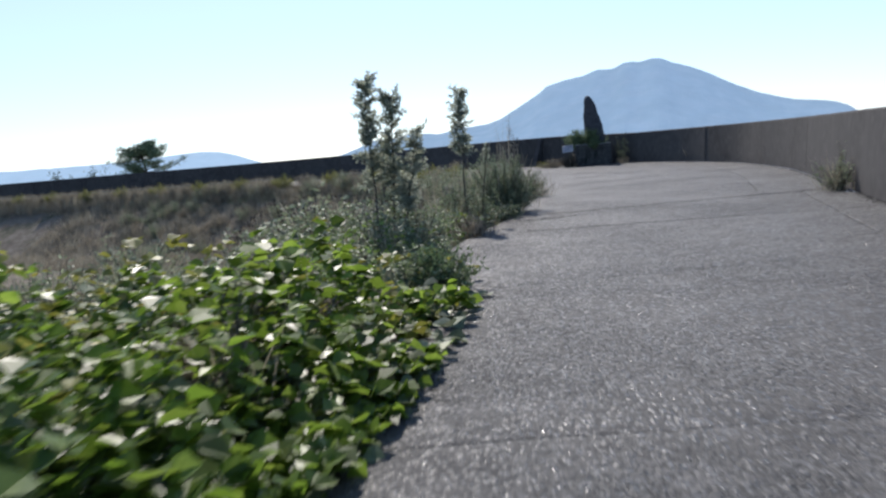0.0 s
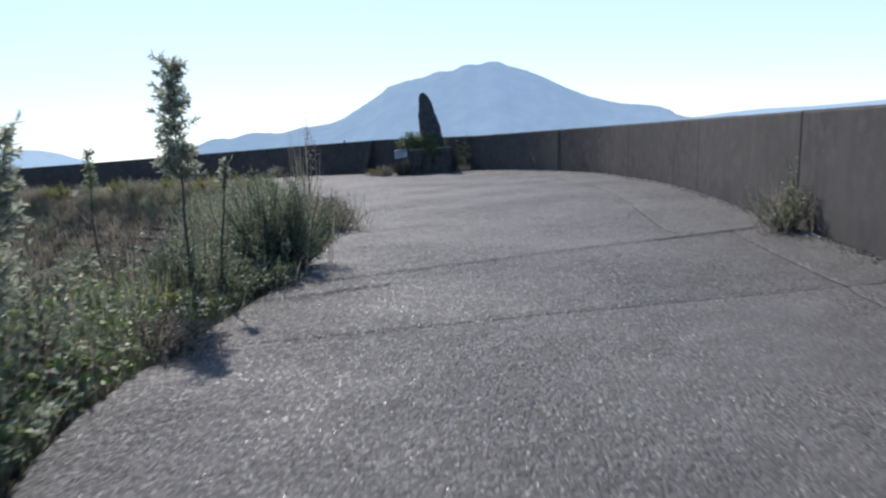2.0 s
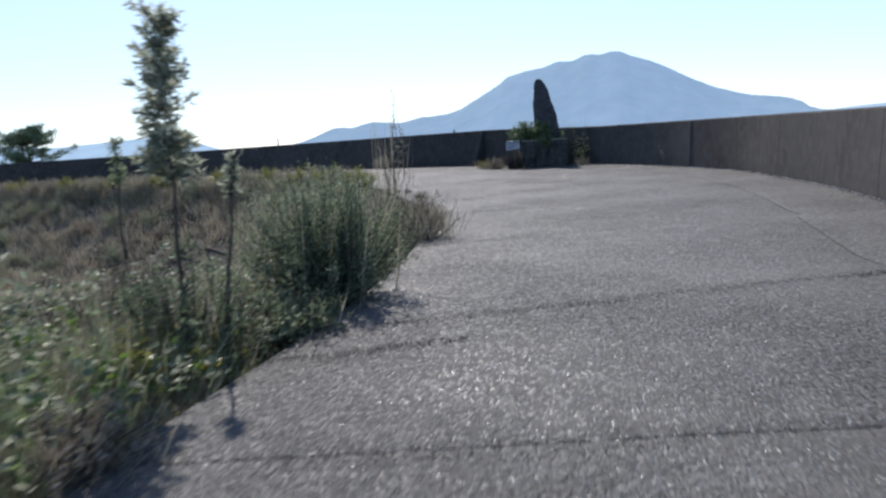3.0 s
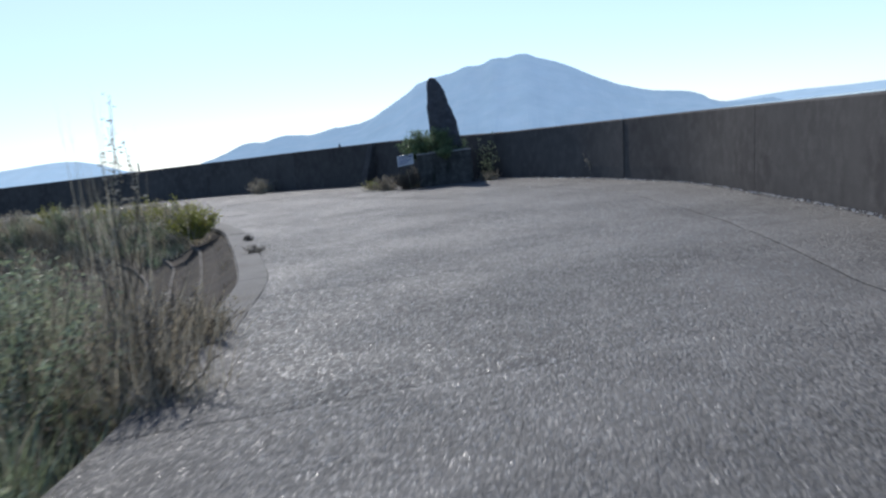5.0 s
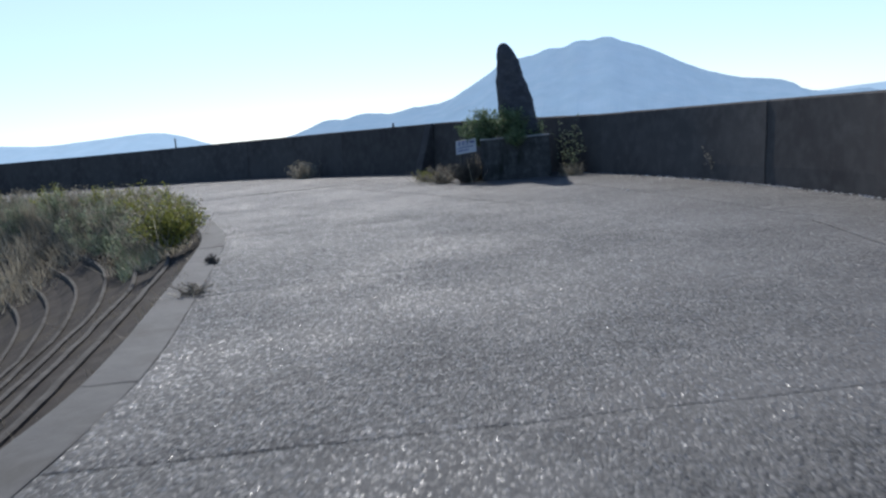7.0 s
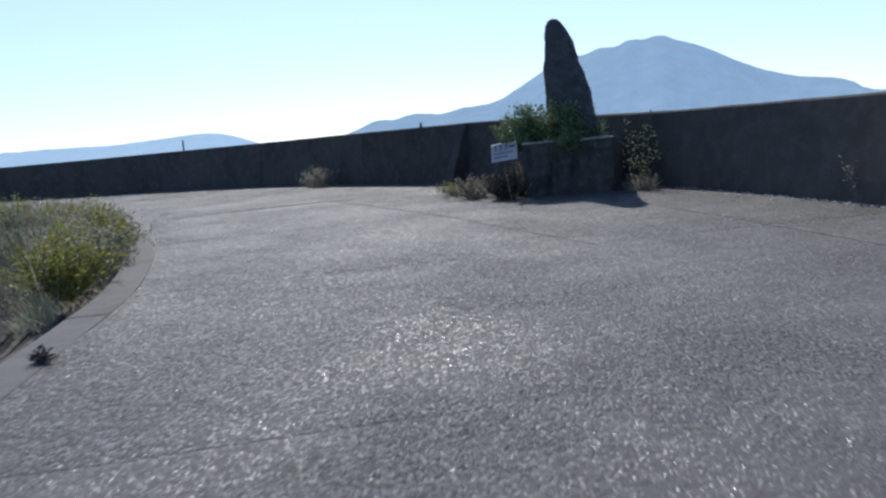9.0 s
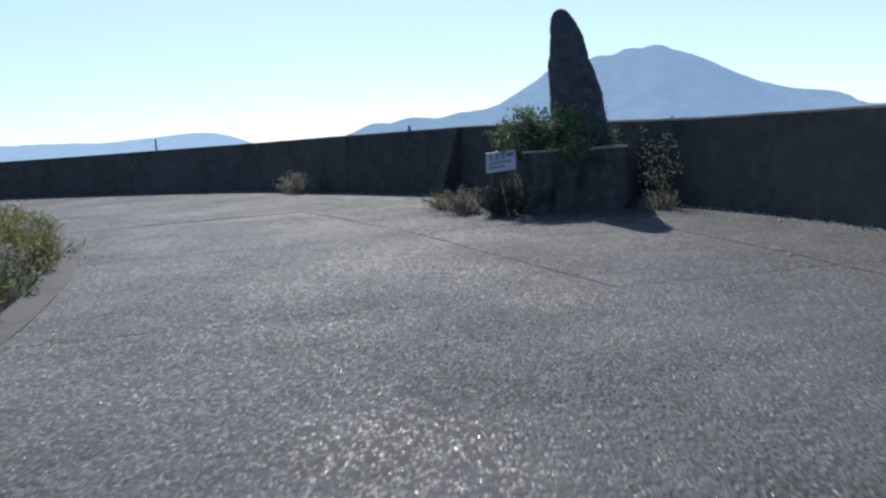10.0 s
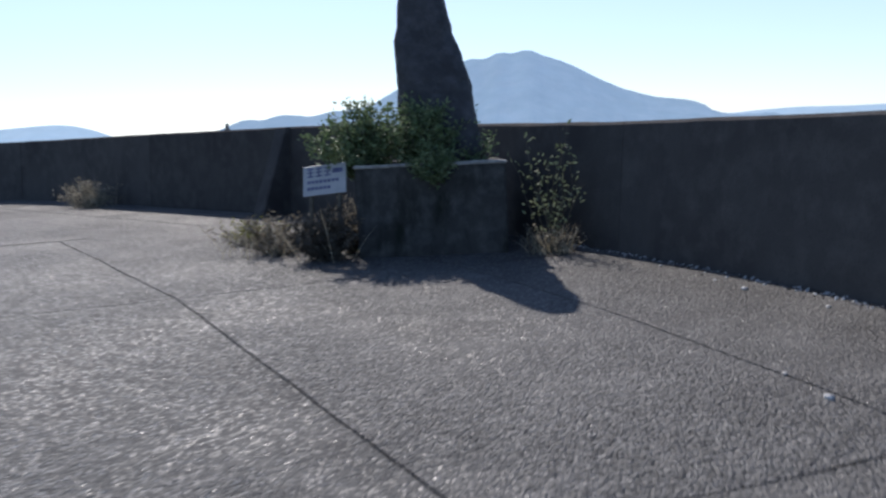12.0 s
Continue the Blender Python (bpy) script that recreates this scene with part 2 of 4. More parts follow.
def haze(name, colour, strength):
    """Far land that glows by itself: blue emission stands in for kilometres of bright air."""
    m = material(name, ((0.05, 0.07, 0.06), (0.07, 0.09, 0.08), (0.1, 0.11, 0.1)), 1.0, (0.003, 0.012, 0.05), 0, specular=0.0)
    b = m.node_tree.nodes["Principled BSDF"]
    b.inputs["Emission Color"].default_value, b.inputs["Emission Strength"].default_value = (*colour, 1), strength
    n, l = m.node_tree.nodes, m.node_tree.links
    # uneven glow paints the light and dark of slopes into the emission
    glow_noise = n.new("ShaderNodeTexNoise")
    glow_noise.inputs["Scale"].default_value, glow_noise.inputs["Detail"].default_value, glow_noise.inputs["Roughness"].default_value = 0.009, 6.0, 0.6
    l.new(n.new("ShaderNodeTexCoord").outputs["Object"], glow_noise.inputs["Vector"])
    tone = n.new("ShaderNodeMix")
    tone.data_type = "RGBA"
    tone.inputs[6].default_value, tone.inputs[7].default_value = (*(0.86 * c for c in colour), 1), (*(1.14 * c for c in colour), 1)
    l.new(glow_noise.outputs["Fac"], tone.inputs[0]), l.new(tone.outputs[2], b.inputs["Emission Color"])
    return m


M_MOUNTAIN = haze("haze_glow_mountain", (0.23, 0.35, 0.54), 1.0)
M_FARLAND = haze("haze_glow_hills", (0.36, 0.52, 0.74), 1.0)


# ---------------------------------------------------------------- mesh helpers
def mesh_of(name, verts, faces, mat, smooth=False):
    me = bpy.data.meshes.new(name)
    me.from_pydata([tuple(v) for v in verts], [], faces)
    me.materials.append(mat)
    if smooth:
        me.polygons.foreach_set("use_smooth", [True] * len(me.polygons))
    me.update()
    return me


def piece(name, verts, faces, mat, parent=None, label="", smooth=False):
    ob = new(name, mesh_of(name, verts, faces, mat, smooth))
    if parent:
        ob.parent = parent
    if label:
        ob["label"] = label
    return ob


def part(name, bm, mat, parent=None, label="", smooth=False):
    me = bpy.data.meshes.new(name)
    bm.normal_update()
    bm.to_mesh(me)
    bm.free()
    me.materials.append(mat)
    if smooth:
        me.polygons.foreach_set("use_smooth", [True] * len(me.polygons))
    ob = new(name, me)
    if parent:
        ob.parent = parent
    if label:
        ob["label"] = label
    return ob


def thing(name, place, label, category, group="", kind="", turn=0.0):
    ob = new(name)
    ob.matrix_world = pose(*place, 0, 0, turn)
    return tagged(ob, label, category, group, kind)


def catmull(points, step):
    """A smooth line through the points, resampled at about even steps."""
    p = np.array(points, float)
    p = np.vstack([2 * p[0] - p[1], p, 2 * p[-1] - p[-2]])
    out = []
    for i in range(1, len(p) - 2):
        a, b, c, d = p[i - 1], p[i], p[i + 1], p[i + 2]
        for s in np.linspace(0, 1, 24, endpoint=False):
            out.append(0.5 * (2 * b + (c - a) * s + (2 * a - 5 * b + 4 * c - d) * s ** 2 + (3 * b - a - 3 * c + d) * s ** 3))
    out.append(p[-2])
    out = np.array(out)
    seg = np.r_[0, np.cumsum(np.linalg.norm(np.diff(out, axis=0), axis=1))]
    s = np.linspace(0, seg[-1], max(2, int(seg[-1] / step)))
    return np.stack([np.interp(s, seg, out[:, k]) for k in range(p.shape[1])], 1)


def offset(line, d):
    """The line moved by d to its left."""
    t = np.gradient(line, axis=0)
    t /= np.linalg.norm(t, axis=1)[:, None]
    return line + d * np.stack([-t[:, 1], t[:, 0]], 1)


def strip(name, lines, mat, parent=None, label="", closed=False, caps=True, smooth=False):
    """A swept band: lines are rows of 3D points of equal count; neighbouring lines are joined by faces."""
    k, n = len(lines), len(lines[0])
    v = np.vstack(lines)
    f = []
    for a in range(k if closed else k - 1):
        b = (a + 1) % k
        for i in range(n - 1):
            f.append((a * n + i, a * n + i + 1, b * n + i + 1, b * n + i))
    if closed and caps:
        f.append(tuple(a * n for a in range(k)))
        f.append(tuple(a * n + n - 1 for a in reversed(range(k))))
    return piece(name, v, f, mat, parent, label, smooth)


def wander(a, b, n, seed, crooked=1.0):
    """A crooked line from a to b."""
    t = np.linspace(0, 1, n)[:, None]
    w = np.array([noise.noise(Vector((q * 3.0, seed, 0))) * 0.09 + noise.noise(Vector((q * 11.0, seed, 5))) * 0.03 for q in t[:, 0]])[:, None]
    a, b = np.array(a, float), np.array(b, float)
    d = (b - a) / np.linalg.norm(b - a)
    return a + (b - a) * t + crooked * w * np.array([-d[1], d[0]]) * np.sin(t * math.pi)


def up(line, z):
    return np.c_[line, np.broadcast_to(z, len(line))]


# ---------------------------------------------------------------- plan
EDGE = catmull([(2.0, -48), (2.0, -40), (1.95, -34), (1.75, -30), (1.45, -28), (1.0, -26.2), (1.05, -23.4), (1.05, -21.8), (0.8, -18.8), (0.25, -16.0), (-0.2, -13.9), (-1.0, -11.7),
                (-1.95, -9.3), (-3.1, -6.7), (-5.4, -3.1), (-8.4, 0.0), (-12, 2.4), (-17, 4.4), (-24, 6.4), (-34, 9), (-48, 12)], 0.25)
WALL = catmull([(5.6, -48), (5.8, -38), (5.95, -30), (6.1, -24), (6.25, -20), (6.4, -16), (6.35, -13), (6.1, -10.5), (5.7, -7.6), (4.75, -4.7), (3.75, -2.4),
                (2.9, -0.8), (2.2, 0.35), (1.2, 1.75), (0, 3.0), (-1.6, 4.35), (-4.0, 6.2), (-6.4, 8.0), (-9.2, 10.0), (-13, 11.4), (-17, 12.5), (-25, 14.5), (-34, 16.4), (-48, 19)], 0.25)
kerb_width = 0.03 + 0.3 * np.clip((EDGE[:, 1] + 17.0) / 0.25, 0, 1)[:, None]
SEAM = EDGE + (offset(EDGE, -1.0) - EDGE) * kerb_width        # the kerb strip begins where the bank clears


def wall_height(p):
    """1.2 m along the ramp, a little higher past the monument."""
    s = np.clip((2.2 - p[:, 0]) / 4.0, 0, 1)
    return 1.2 + 0.13 * s - 0.05 * np.clip((-6 - p[:, 0]) / 12, 0, 1)


def signed(points, line):
    """Distance of points from a line, positive on its left."""
    out = np.empty(len(points))
    t = np.gradient(line, axis=0)
    for i in range(0, len(points), 4000):
        q = points[i:i + 4000]
        d = q[:, None, :] - line[None]
        k = np.argmin((d ** 2).sum(2), 1)
        e = d[np.arange(len(q)), k]
        c = t[k, 0] * e[:, 1] - t[k, 1] * e[:, 0]
        out[i:i + 4000] = np.sign(c) * np.sqrt((e ** 2).sum(1))
    return out


STEP_W, STEP_D, STEPS = 0.49, 0.25, 11


def ground_z(points):
    points = np.asarray(points, float)
    inside, outside = signed(points, EDGE), -signed(points, WALL)
    wob = np.array([noise.noise(Vector((x * 0.45, y * 0.45, 0))) + 0.4 * noise.noise(Vector((x * 1.7, y * 1.7, 3))) for x, y in points])
    steep = 0.24 + (STEP_D / STEP_W - 0.24) * np.clip((points[:, 1] + 20) / 4, 0, 1)
    z = np.full(len(points), -0.06)
    d = np.clip(inside, 0, STEPS * STEP_W)
    lump = 0.06 + 0.3 * np.clip((-17.5 - points[:, 1]) / 2, 0, 1) * np.clip((inside - 1.2) / 1.5, 0, 1)
    z = np.where(inside > 0, -0.16 + lump * wob * np.clip(inside - 0.4, 0, 1) - d * steep, z)
    far = np.clip(outside - 0.3, 0, 60)
    return np.where(outside > 0.3, -0.5 - far * 0.25 + 0.3 * wob, z)


# ---------------------------------------------------------------- ground, sea and distance
def build_ground():
    ax = np.r_[np.linspace(-75, -16, 60, endpoint=False), np.linspace(-16, 8, 81), np.linspace(9, 70, 40)]
    ay = np.r_[np.linspace(-90, -48, 22, endpoint=False), np.linspace(-48, 14, 177), np.linspace(15, 75, 40)]
    gx, gy = np.meshgrid(ax, ay)
    p = np.c_[gx.ravel(), gy.ravel()]
    v = np.c_[p, ground_z(p)]
    w = len(ax)
    f = [(j * w + i, j * w + i + 1, (j + 1) * w + i + 1, (j + 1) * w + i) for j in range(len(ay) - 1) for i in range(w - 1)]
    tagged(piece("ground", v, f, M_SOIL, smooth=True), "dry brown soil of the hollow beside the ramp", "ground", kind="structure")


def build_sea():
    bm = bmesh.new()
    bmesh.ops.create_circle(bm, cap_ends=True, cap_tris=True, segments=96, radius=4900, matrix=Matrix.Translation((0, 0, -11)))
    tagged(part("water", bm, M_SEA), "calm blue sea reaching to the horizon", "sea", kind="structure")


def ridge(name, profile, y, depth, mat, label, rough, seed):
    """A mountain: the skyline runs along y, and slopes fall to the sea before and behind it, cut by gullies."""
    line = catmull(profile, 14.0)
    rows = []
    for k, (dy, fall) in enumerate(((-1.0, 0.0), (-0.7, 0.28), (-0.4, 0.6), (-0.15, 0.88), (0, 1.0), (0.5, 0.5), (1.0, 0.0))):
        r = []
        for x, z in line:
            g = noise.fractal(Vector((x * 0.012, k * 0.9, seed)), 1.0, 2.0, 4)
            h = -12 + (z + 12) * fall + (rough * g * (1 if k == 4 else 3) if 0 < fall else 0)
            r.append((x, y + dy * depth * (0.4 + (z + 12) / 400) + (0 if k == 4 else 25 * g), h))
        rows.append(np.array(r))
    tagged(strip(name, rows, mat, smooth=False), label, "mountain", kind="structure")


def build_distance():
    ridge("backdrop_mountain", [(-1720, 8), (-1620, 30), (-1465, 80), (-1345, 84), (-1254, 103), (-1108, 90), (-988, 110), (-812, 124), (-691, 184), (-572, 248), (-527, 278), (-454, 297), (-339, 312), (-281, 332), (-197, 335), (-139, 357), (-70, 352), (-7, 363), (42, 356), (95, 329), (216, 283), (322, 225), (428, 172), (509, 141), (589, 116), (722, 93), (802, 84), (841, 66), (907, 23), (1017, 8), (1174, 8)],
          4300, 700, M_MOUNTAIN, "blue volcano beyond the bay, its haze painted as glow", 4.5, 1.0)
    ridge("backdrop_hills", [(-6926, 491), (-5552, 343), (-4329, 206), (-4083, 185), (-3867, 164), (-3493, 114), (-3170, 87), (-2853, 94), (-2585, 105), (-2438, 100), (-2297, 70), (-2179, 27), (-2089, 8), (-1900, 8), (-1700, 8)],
          4350, 500, M_FARLAND, "low blue hills far across the water, their haze painted as glow", 1.5, 5.0)
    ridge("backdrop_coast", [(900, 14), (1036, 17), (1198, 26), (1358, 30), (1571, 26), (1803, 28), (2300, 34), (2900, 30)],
          4400, 400, M_FARLAND, "flat coast far across the water, its haze painted as glow", 1.0, 9.0)


# ---------------------------------------------------------------- parapet wall
def build_wall():
    """Panels with open joints, battered on the inner side, on one dark footing."""
    h = wall_height(WALL)
    foot = offset(WALL, -0.16)
    core = strip("wall_parapet", [up(foot, -0.9), up(foot, h - 0.08), up(offset(WALL, -0.3), h - 0.08), up(offset(WALL, -0.3), -0.9)], M_WALL, closed=True)
    tagged(core, "dark stained concrete parapet wall round the bend", "wall", kind="structure")
    seg = np.r_[0, np.cumsum(np.linalg.norm(np.diff(WALL, axis=0), axis=1))]
    crack = seg[np.argmin(np.linalg.norm(WALL - np.array((6.23, -20.8)), axis=1))]
    cuts = crack + np.arange(-6, 14) * 5.4
    cuts = [c for c in cuts if 0 < c < seg[-1]]
    bounds = [0, *cuts, seg[-1]]
    rnd = random.Random(4)
    for a, b in zip(bounds[:-1], bounds[1:]):
        s = np.linspace(a + (0.035 if a == crack else 0.007), b - (0.035 if b == crack else 0.007), max(3, int((b - a) / 0.3)))
        line = np.stack([np.interp(s, seg, WALL[:, k]) for k in range(2)], 1)
        line = line + 0.012 * rnd.uniform(-1, 1)
        hh = np.interp(s, seg, h) + np.array([0.008 * noise.noise(Vector((q * 1.9, 7, 0))) for q in s])
        strip("panel", [up(offset(line, 0.0), -0.3), up(offset(line, -0.02), 0.25), up(offset(line, -0.09), hh - 0.025), up(offset(line, -0.115), hh), up(offset(line, -0.375), hh), up(offset(line, -0.4), hh - 0.025), up(offset(line, -0.42), -0.6)],
              M_WALL, core, closed=True)


def build_buttress():
    bm = bmesh.new()
    prof = [(-0.1, -0.05), (0.56, -0.05), (0.0, 1.33), (-0.2, 1.33)]
    a = [bm.verts.new((x, -0.13, z)) for x, z in prof]
    b = [bm.verts.new((x, 0.13, z)) for x, z in prof]
    bm.faces.new(a), bm.faces.new(b[::-1])
    for i in range(4):
        bm.faces.new((a[i], b[i], b[(i + 1) % 4], a[(i + 1) % 4]))
    bmesh.ops.bevel(bm, geom=bm.edges[:], offset=0.015, segments=1, affect="EDGES")
    bmesh.ops.recalc_face_normals(bm, faces=bm.faces[:])
    ob = part("buttress", bm, M_WALL)
    ob.matrix_world = pose(-2.08, 4.74, 0, 0, 0, 232)
    tagged(ob, "sloping concrete buttress against the parapet wall", "buttress")


# ---------------------------------------------------------------- road slabs and kerb
STATIONS = [((2.4, -46.9), (5.6, -46.2)), ((2.4, -43.4), (5.7, -42.7)), ((2.4, -39.9), (5.75, -39.2)), ((2.35, -36.4), (5.8, -35.6)), ((2.35, -32.7), (5.9, -31.8)), ((2.0, -29.25), (5.95, -27.7)),
            ((1.7, -25.0), (6.1, -24.1)), ((1.58, -22.65), (6.2, -20.7)), ((1.15, -18.7), (6.35, -16.9)), ((0.5, -15.1), (6.3, -13.35)), ((-0.55, -11.4), (6.05, -8.25)), ((-2.3, -7.4), (4.55, -4.25)),
            ((-4.6, -3.75), (2.35, 0.1)), ((-8.1, -0.5), (-1.5, 4.2)), ((-11.6, 1.7), (-5.5, 7.3)), ((-15.5, 3.5), (-9.6, 10.1)), ((-20, 5.0), (-15.5, 12.1)), ((-25, 6.4), (-22, 13.7)), ((-33, 8.4), (-31, 15.7)), ((-47, 11.3), (-46, 18.6))]


def along(line, p):
    return int(np.argmin(np.linalg.norm(line - np.array(p), axis=1)))


def slab(parent, inner, outer):
    """One slab between two joints and the two long edges, its rim a little worn and its top slightly uneven."""
    n, m = 34, 21
    u, w = np.linspace(0, 1, n), np.linspace(0, 1, m)
    li = np.stack([np.interp(u, np.linspace(0, 1, len(inner)), inner[:, k]) for k in range(2)], 1)
    lo = np.stack([np.interp(u, np.linspace(0, 1, len(outer)), outer[:, k]) for k in range(2)], 1)
    v, f = [], []
    for i in range(n):
        for j in range(m):
            p = li[i] * (1 - w[j]) + lo[i] * w[j]
            wear = 0.022 * noise.noise(Vector((p[0] * 1.6, p[1] * 1.6, 2))) + 0.012 * noise.noise(Vector((p[0] * 9, p[1] * 9, 4)))
            ry = wear if i in (0, n - 1) else 0.0
            rx = 0.5 * wear if j in (0, m - 1) else 0.0
            low = 0.006 if i in (0, n - 1) or j in (0, m - 1) else 0.0
            v.append((p[0] + rx, p[1] + ry, 0.006 * noise.noise(Vector((p[0] * 0.8, p[1] * 0.8, 1))) - low))
    for i in range(n - 1):
        for j in range(m - 1):
            f.append((i * m + j, i * m + j + 1, (i + 1) * m + j + 1, (i + 1) * m + j))
    ring = [j for j in range(m)] + [i * m + m - 1 for i in range(1, n)] + [(n - 1) * m + j for j in range(m - 2, -1, -1)] + [i * m for i in range(n - 2, 0, -1)]
    base = len(v)
    for k in ring:
        v.append((v[k][0], v[k][1], -0.055))
    for q in range(len(ring)):
        r = (q + 1) % len(ring)
        f.append((ring[r], ring[q], base + q, base + r))
    piece("slab", v, f, M_SLAB, parent)


def inset(line, gap):
    """Shorten a line at both ends."""
    seg = np.r_[0, np.cumsum(np.linalg.norm(np.diff(line, axis=0), axis=1))]
    s = np.linspace(gap, seg[-1] - gap, max(2, len(line)))
    return np.stack([np.interp(s, seg, line[:, k]) for k in range(2)], 1)


def build_road():
    road = strip("road", [up(offset(EDGE, 0.02), -0.045), up(offset(EDGE, -1.6), -0.045), up(offset(EDGE, -3.3), -0.045)], M_DARKPEBBLE)
    tagged(road, "grey gravelly concrete slab road with dark open joints", "road", kind="structure")
    wall_foot = offset(WALL, 0.012)
    turns = {11: (1.54, -5.63), 12: (-1.08, -1.8), 13: (-4.32, 2.19)}      # a crooked joint along the middle of the bend
    lanes = [0.68] * 7 + [1.3] * 4 + [1.5] * 12
    g = 0.0075
    for k, ((a, d), (b, c)) in enumerate(zip(STATIONS[:-1], STATIONS[1:])):
        a, b, c, d = (np.array(q, float) for q in (a, b, c, d))
        inner = SEAM[along(SEAM, a):along(SEAM, b) + 1]
        far = wall_foot[along(wall_foot, d):along(wall_foot, c) + 1]
        w0, w1 = lanes[k], lanes[k] if k == 6 else lanes[k + 1]
        joint = far + (offset(far, 1.0) - far) * np.linspace(w0, w1, len(far))[:, None]
        joint[0], joint[-1] = d + (a - d) / np.linalg.norm(a - d) * w0, c + (b - c) / np.linalg.norm(b - c) * w1
        if k in turns and k + 1 in turns:
            mid = wander(turns[k], turns[k + 1], 26, k, 0.25)
            slab(road, inset(offset(inner, -0.002), g), inset(offset(mid, g), g))
            slab(road, inset(offset(mid, -g), g), inset(offset(joint, g), g))
        else:
            slab(road, inset(offset(inner, -0.002), g), inset(offset(joint, g), g))
        slab(road, inset(offset(joint, -g), g), inset(far, g))


def build_kerb():
    seg = np.r_[0, np.cumsum(np.linalg.norm(np.diff(EDGE, axis=0), axis=1))]
    kerb = thing("kerb", (0, 0, 0), "worn flat grey concrete kerb strip along the hollow", "kerb", kind="structure")
    s0 = seg[along(EDGE, (0.45, -16.8))]
    rnd = random.Random(9)
    while s0 < seg[-1] - 0.5:
        s1 = min(s0 + 3.0, seg[-1])
        s = np.linspace(s0 + 0.006, s1 - 0.006, 12)
        line = np.stack([np.interp(s, seg, EDGE[:, k]) for k in range(2)], 1)
        z = 0.0 + rnd.uniform(-0.002, 0.002)
        rag = np.array([0.02 * noise.noise(Vector((q * 1.3, 4, 0))) for q in s])[:, None]
        out = offset(line, 0.0) + rag * 0.6
        strip("kerbstone", [up(out, -0.3), up(out, z - 0.012), up(offset(line, -0.015) + rag * 0.6, z), up(offset(line, -0.315), z), up(offset(line, -0.328), z - 0.004), up(offset(line, -0.33), -0.05)], M_KERB, kerb, closed=True)
        s0 = s1


def build_terrace():
    """Earth banks stepped down into the hollow, each held by a thin paler kerb that follows the bend."""
    terrace = thing("terrace", (0, 0, 0), "dark curved terrace banks with thin concrete edgings inside the bend", "terrace", kind="structure")
    base = EDGE[along(EDGE, (0.5, -17.0)):along(EDGE, (-15.0, 3.7))]
    for n in range(STEPS):
        z = -0.02 - n * STEP_D
        a, b = offset(base, n * STEP_W), offset(base, (n + 1) * STEP_W)
        c = (a + b) / 2
        wob = np.array([0.03 * noise.noise(Vector((q[0] * 1.4, q[1] * 1.4, n))) + 0.02 * noise.noise(Vector((q[0] * 5, q[1] * 5, n))) for q in a])
        strip("bank", [up(a, z - 0.4), up(a, z - 0.05), up(c, z - 0.11 + wob - STEP_D * 0.4), up(b, z - 0.03 - STEP_D), up(b, z - 0.5 - STEP_D)], M_STEP, terrace, closed=True)
        rag = wob * 0.5
        lip = [up(offset(base, (n + 1) * STEP_W - 0.05 + 0.07 * q), z - STEP_D + 0.012 * math.sin(math.pi * q) ** 0.6 + rag - (0.25 if q in (0, 1) else 0)) for q in (0, 0.1, 0.35, 0.65, 0.9, 1)]
        strip("edging", lip, M_EDGING, terrace, closed=True)


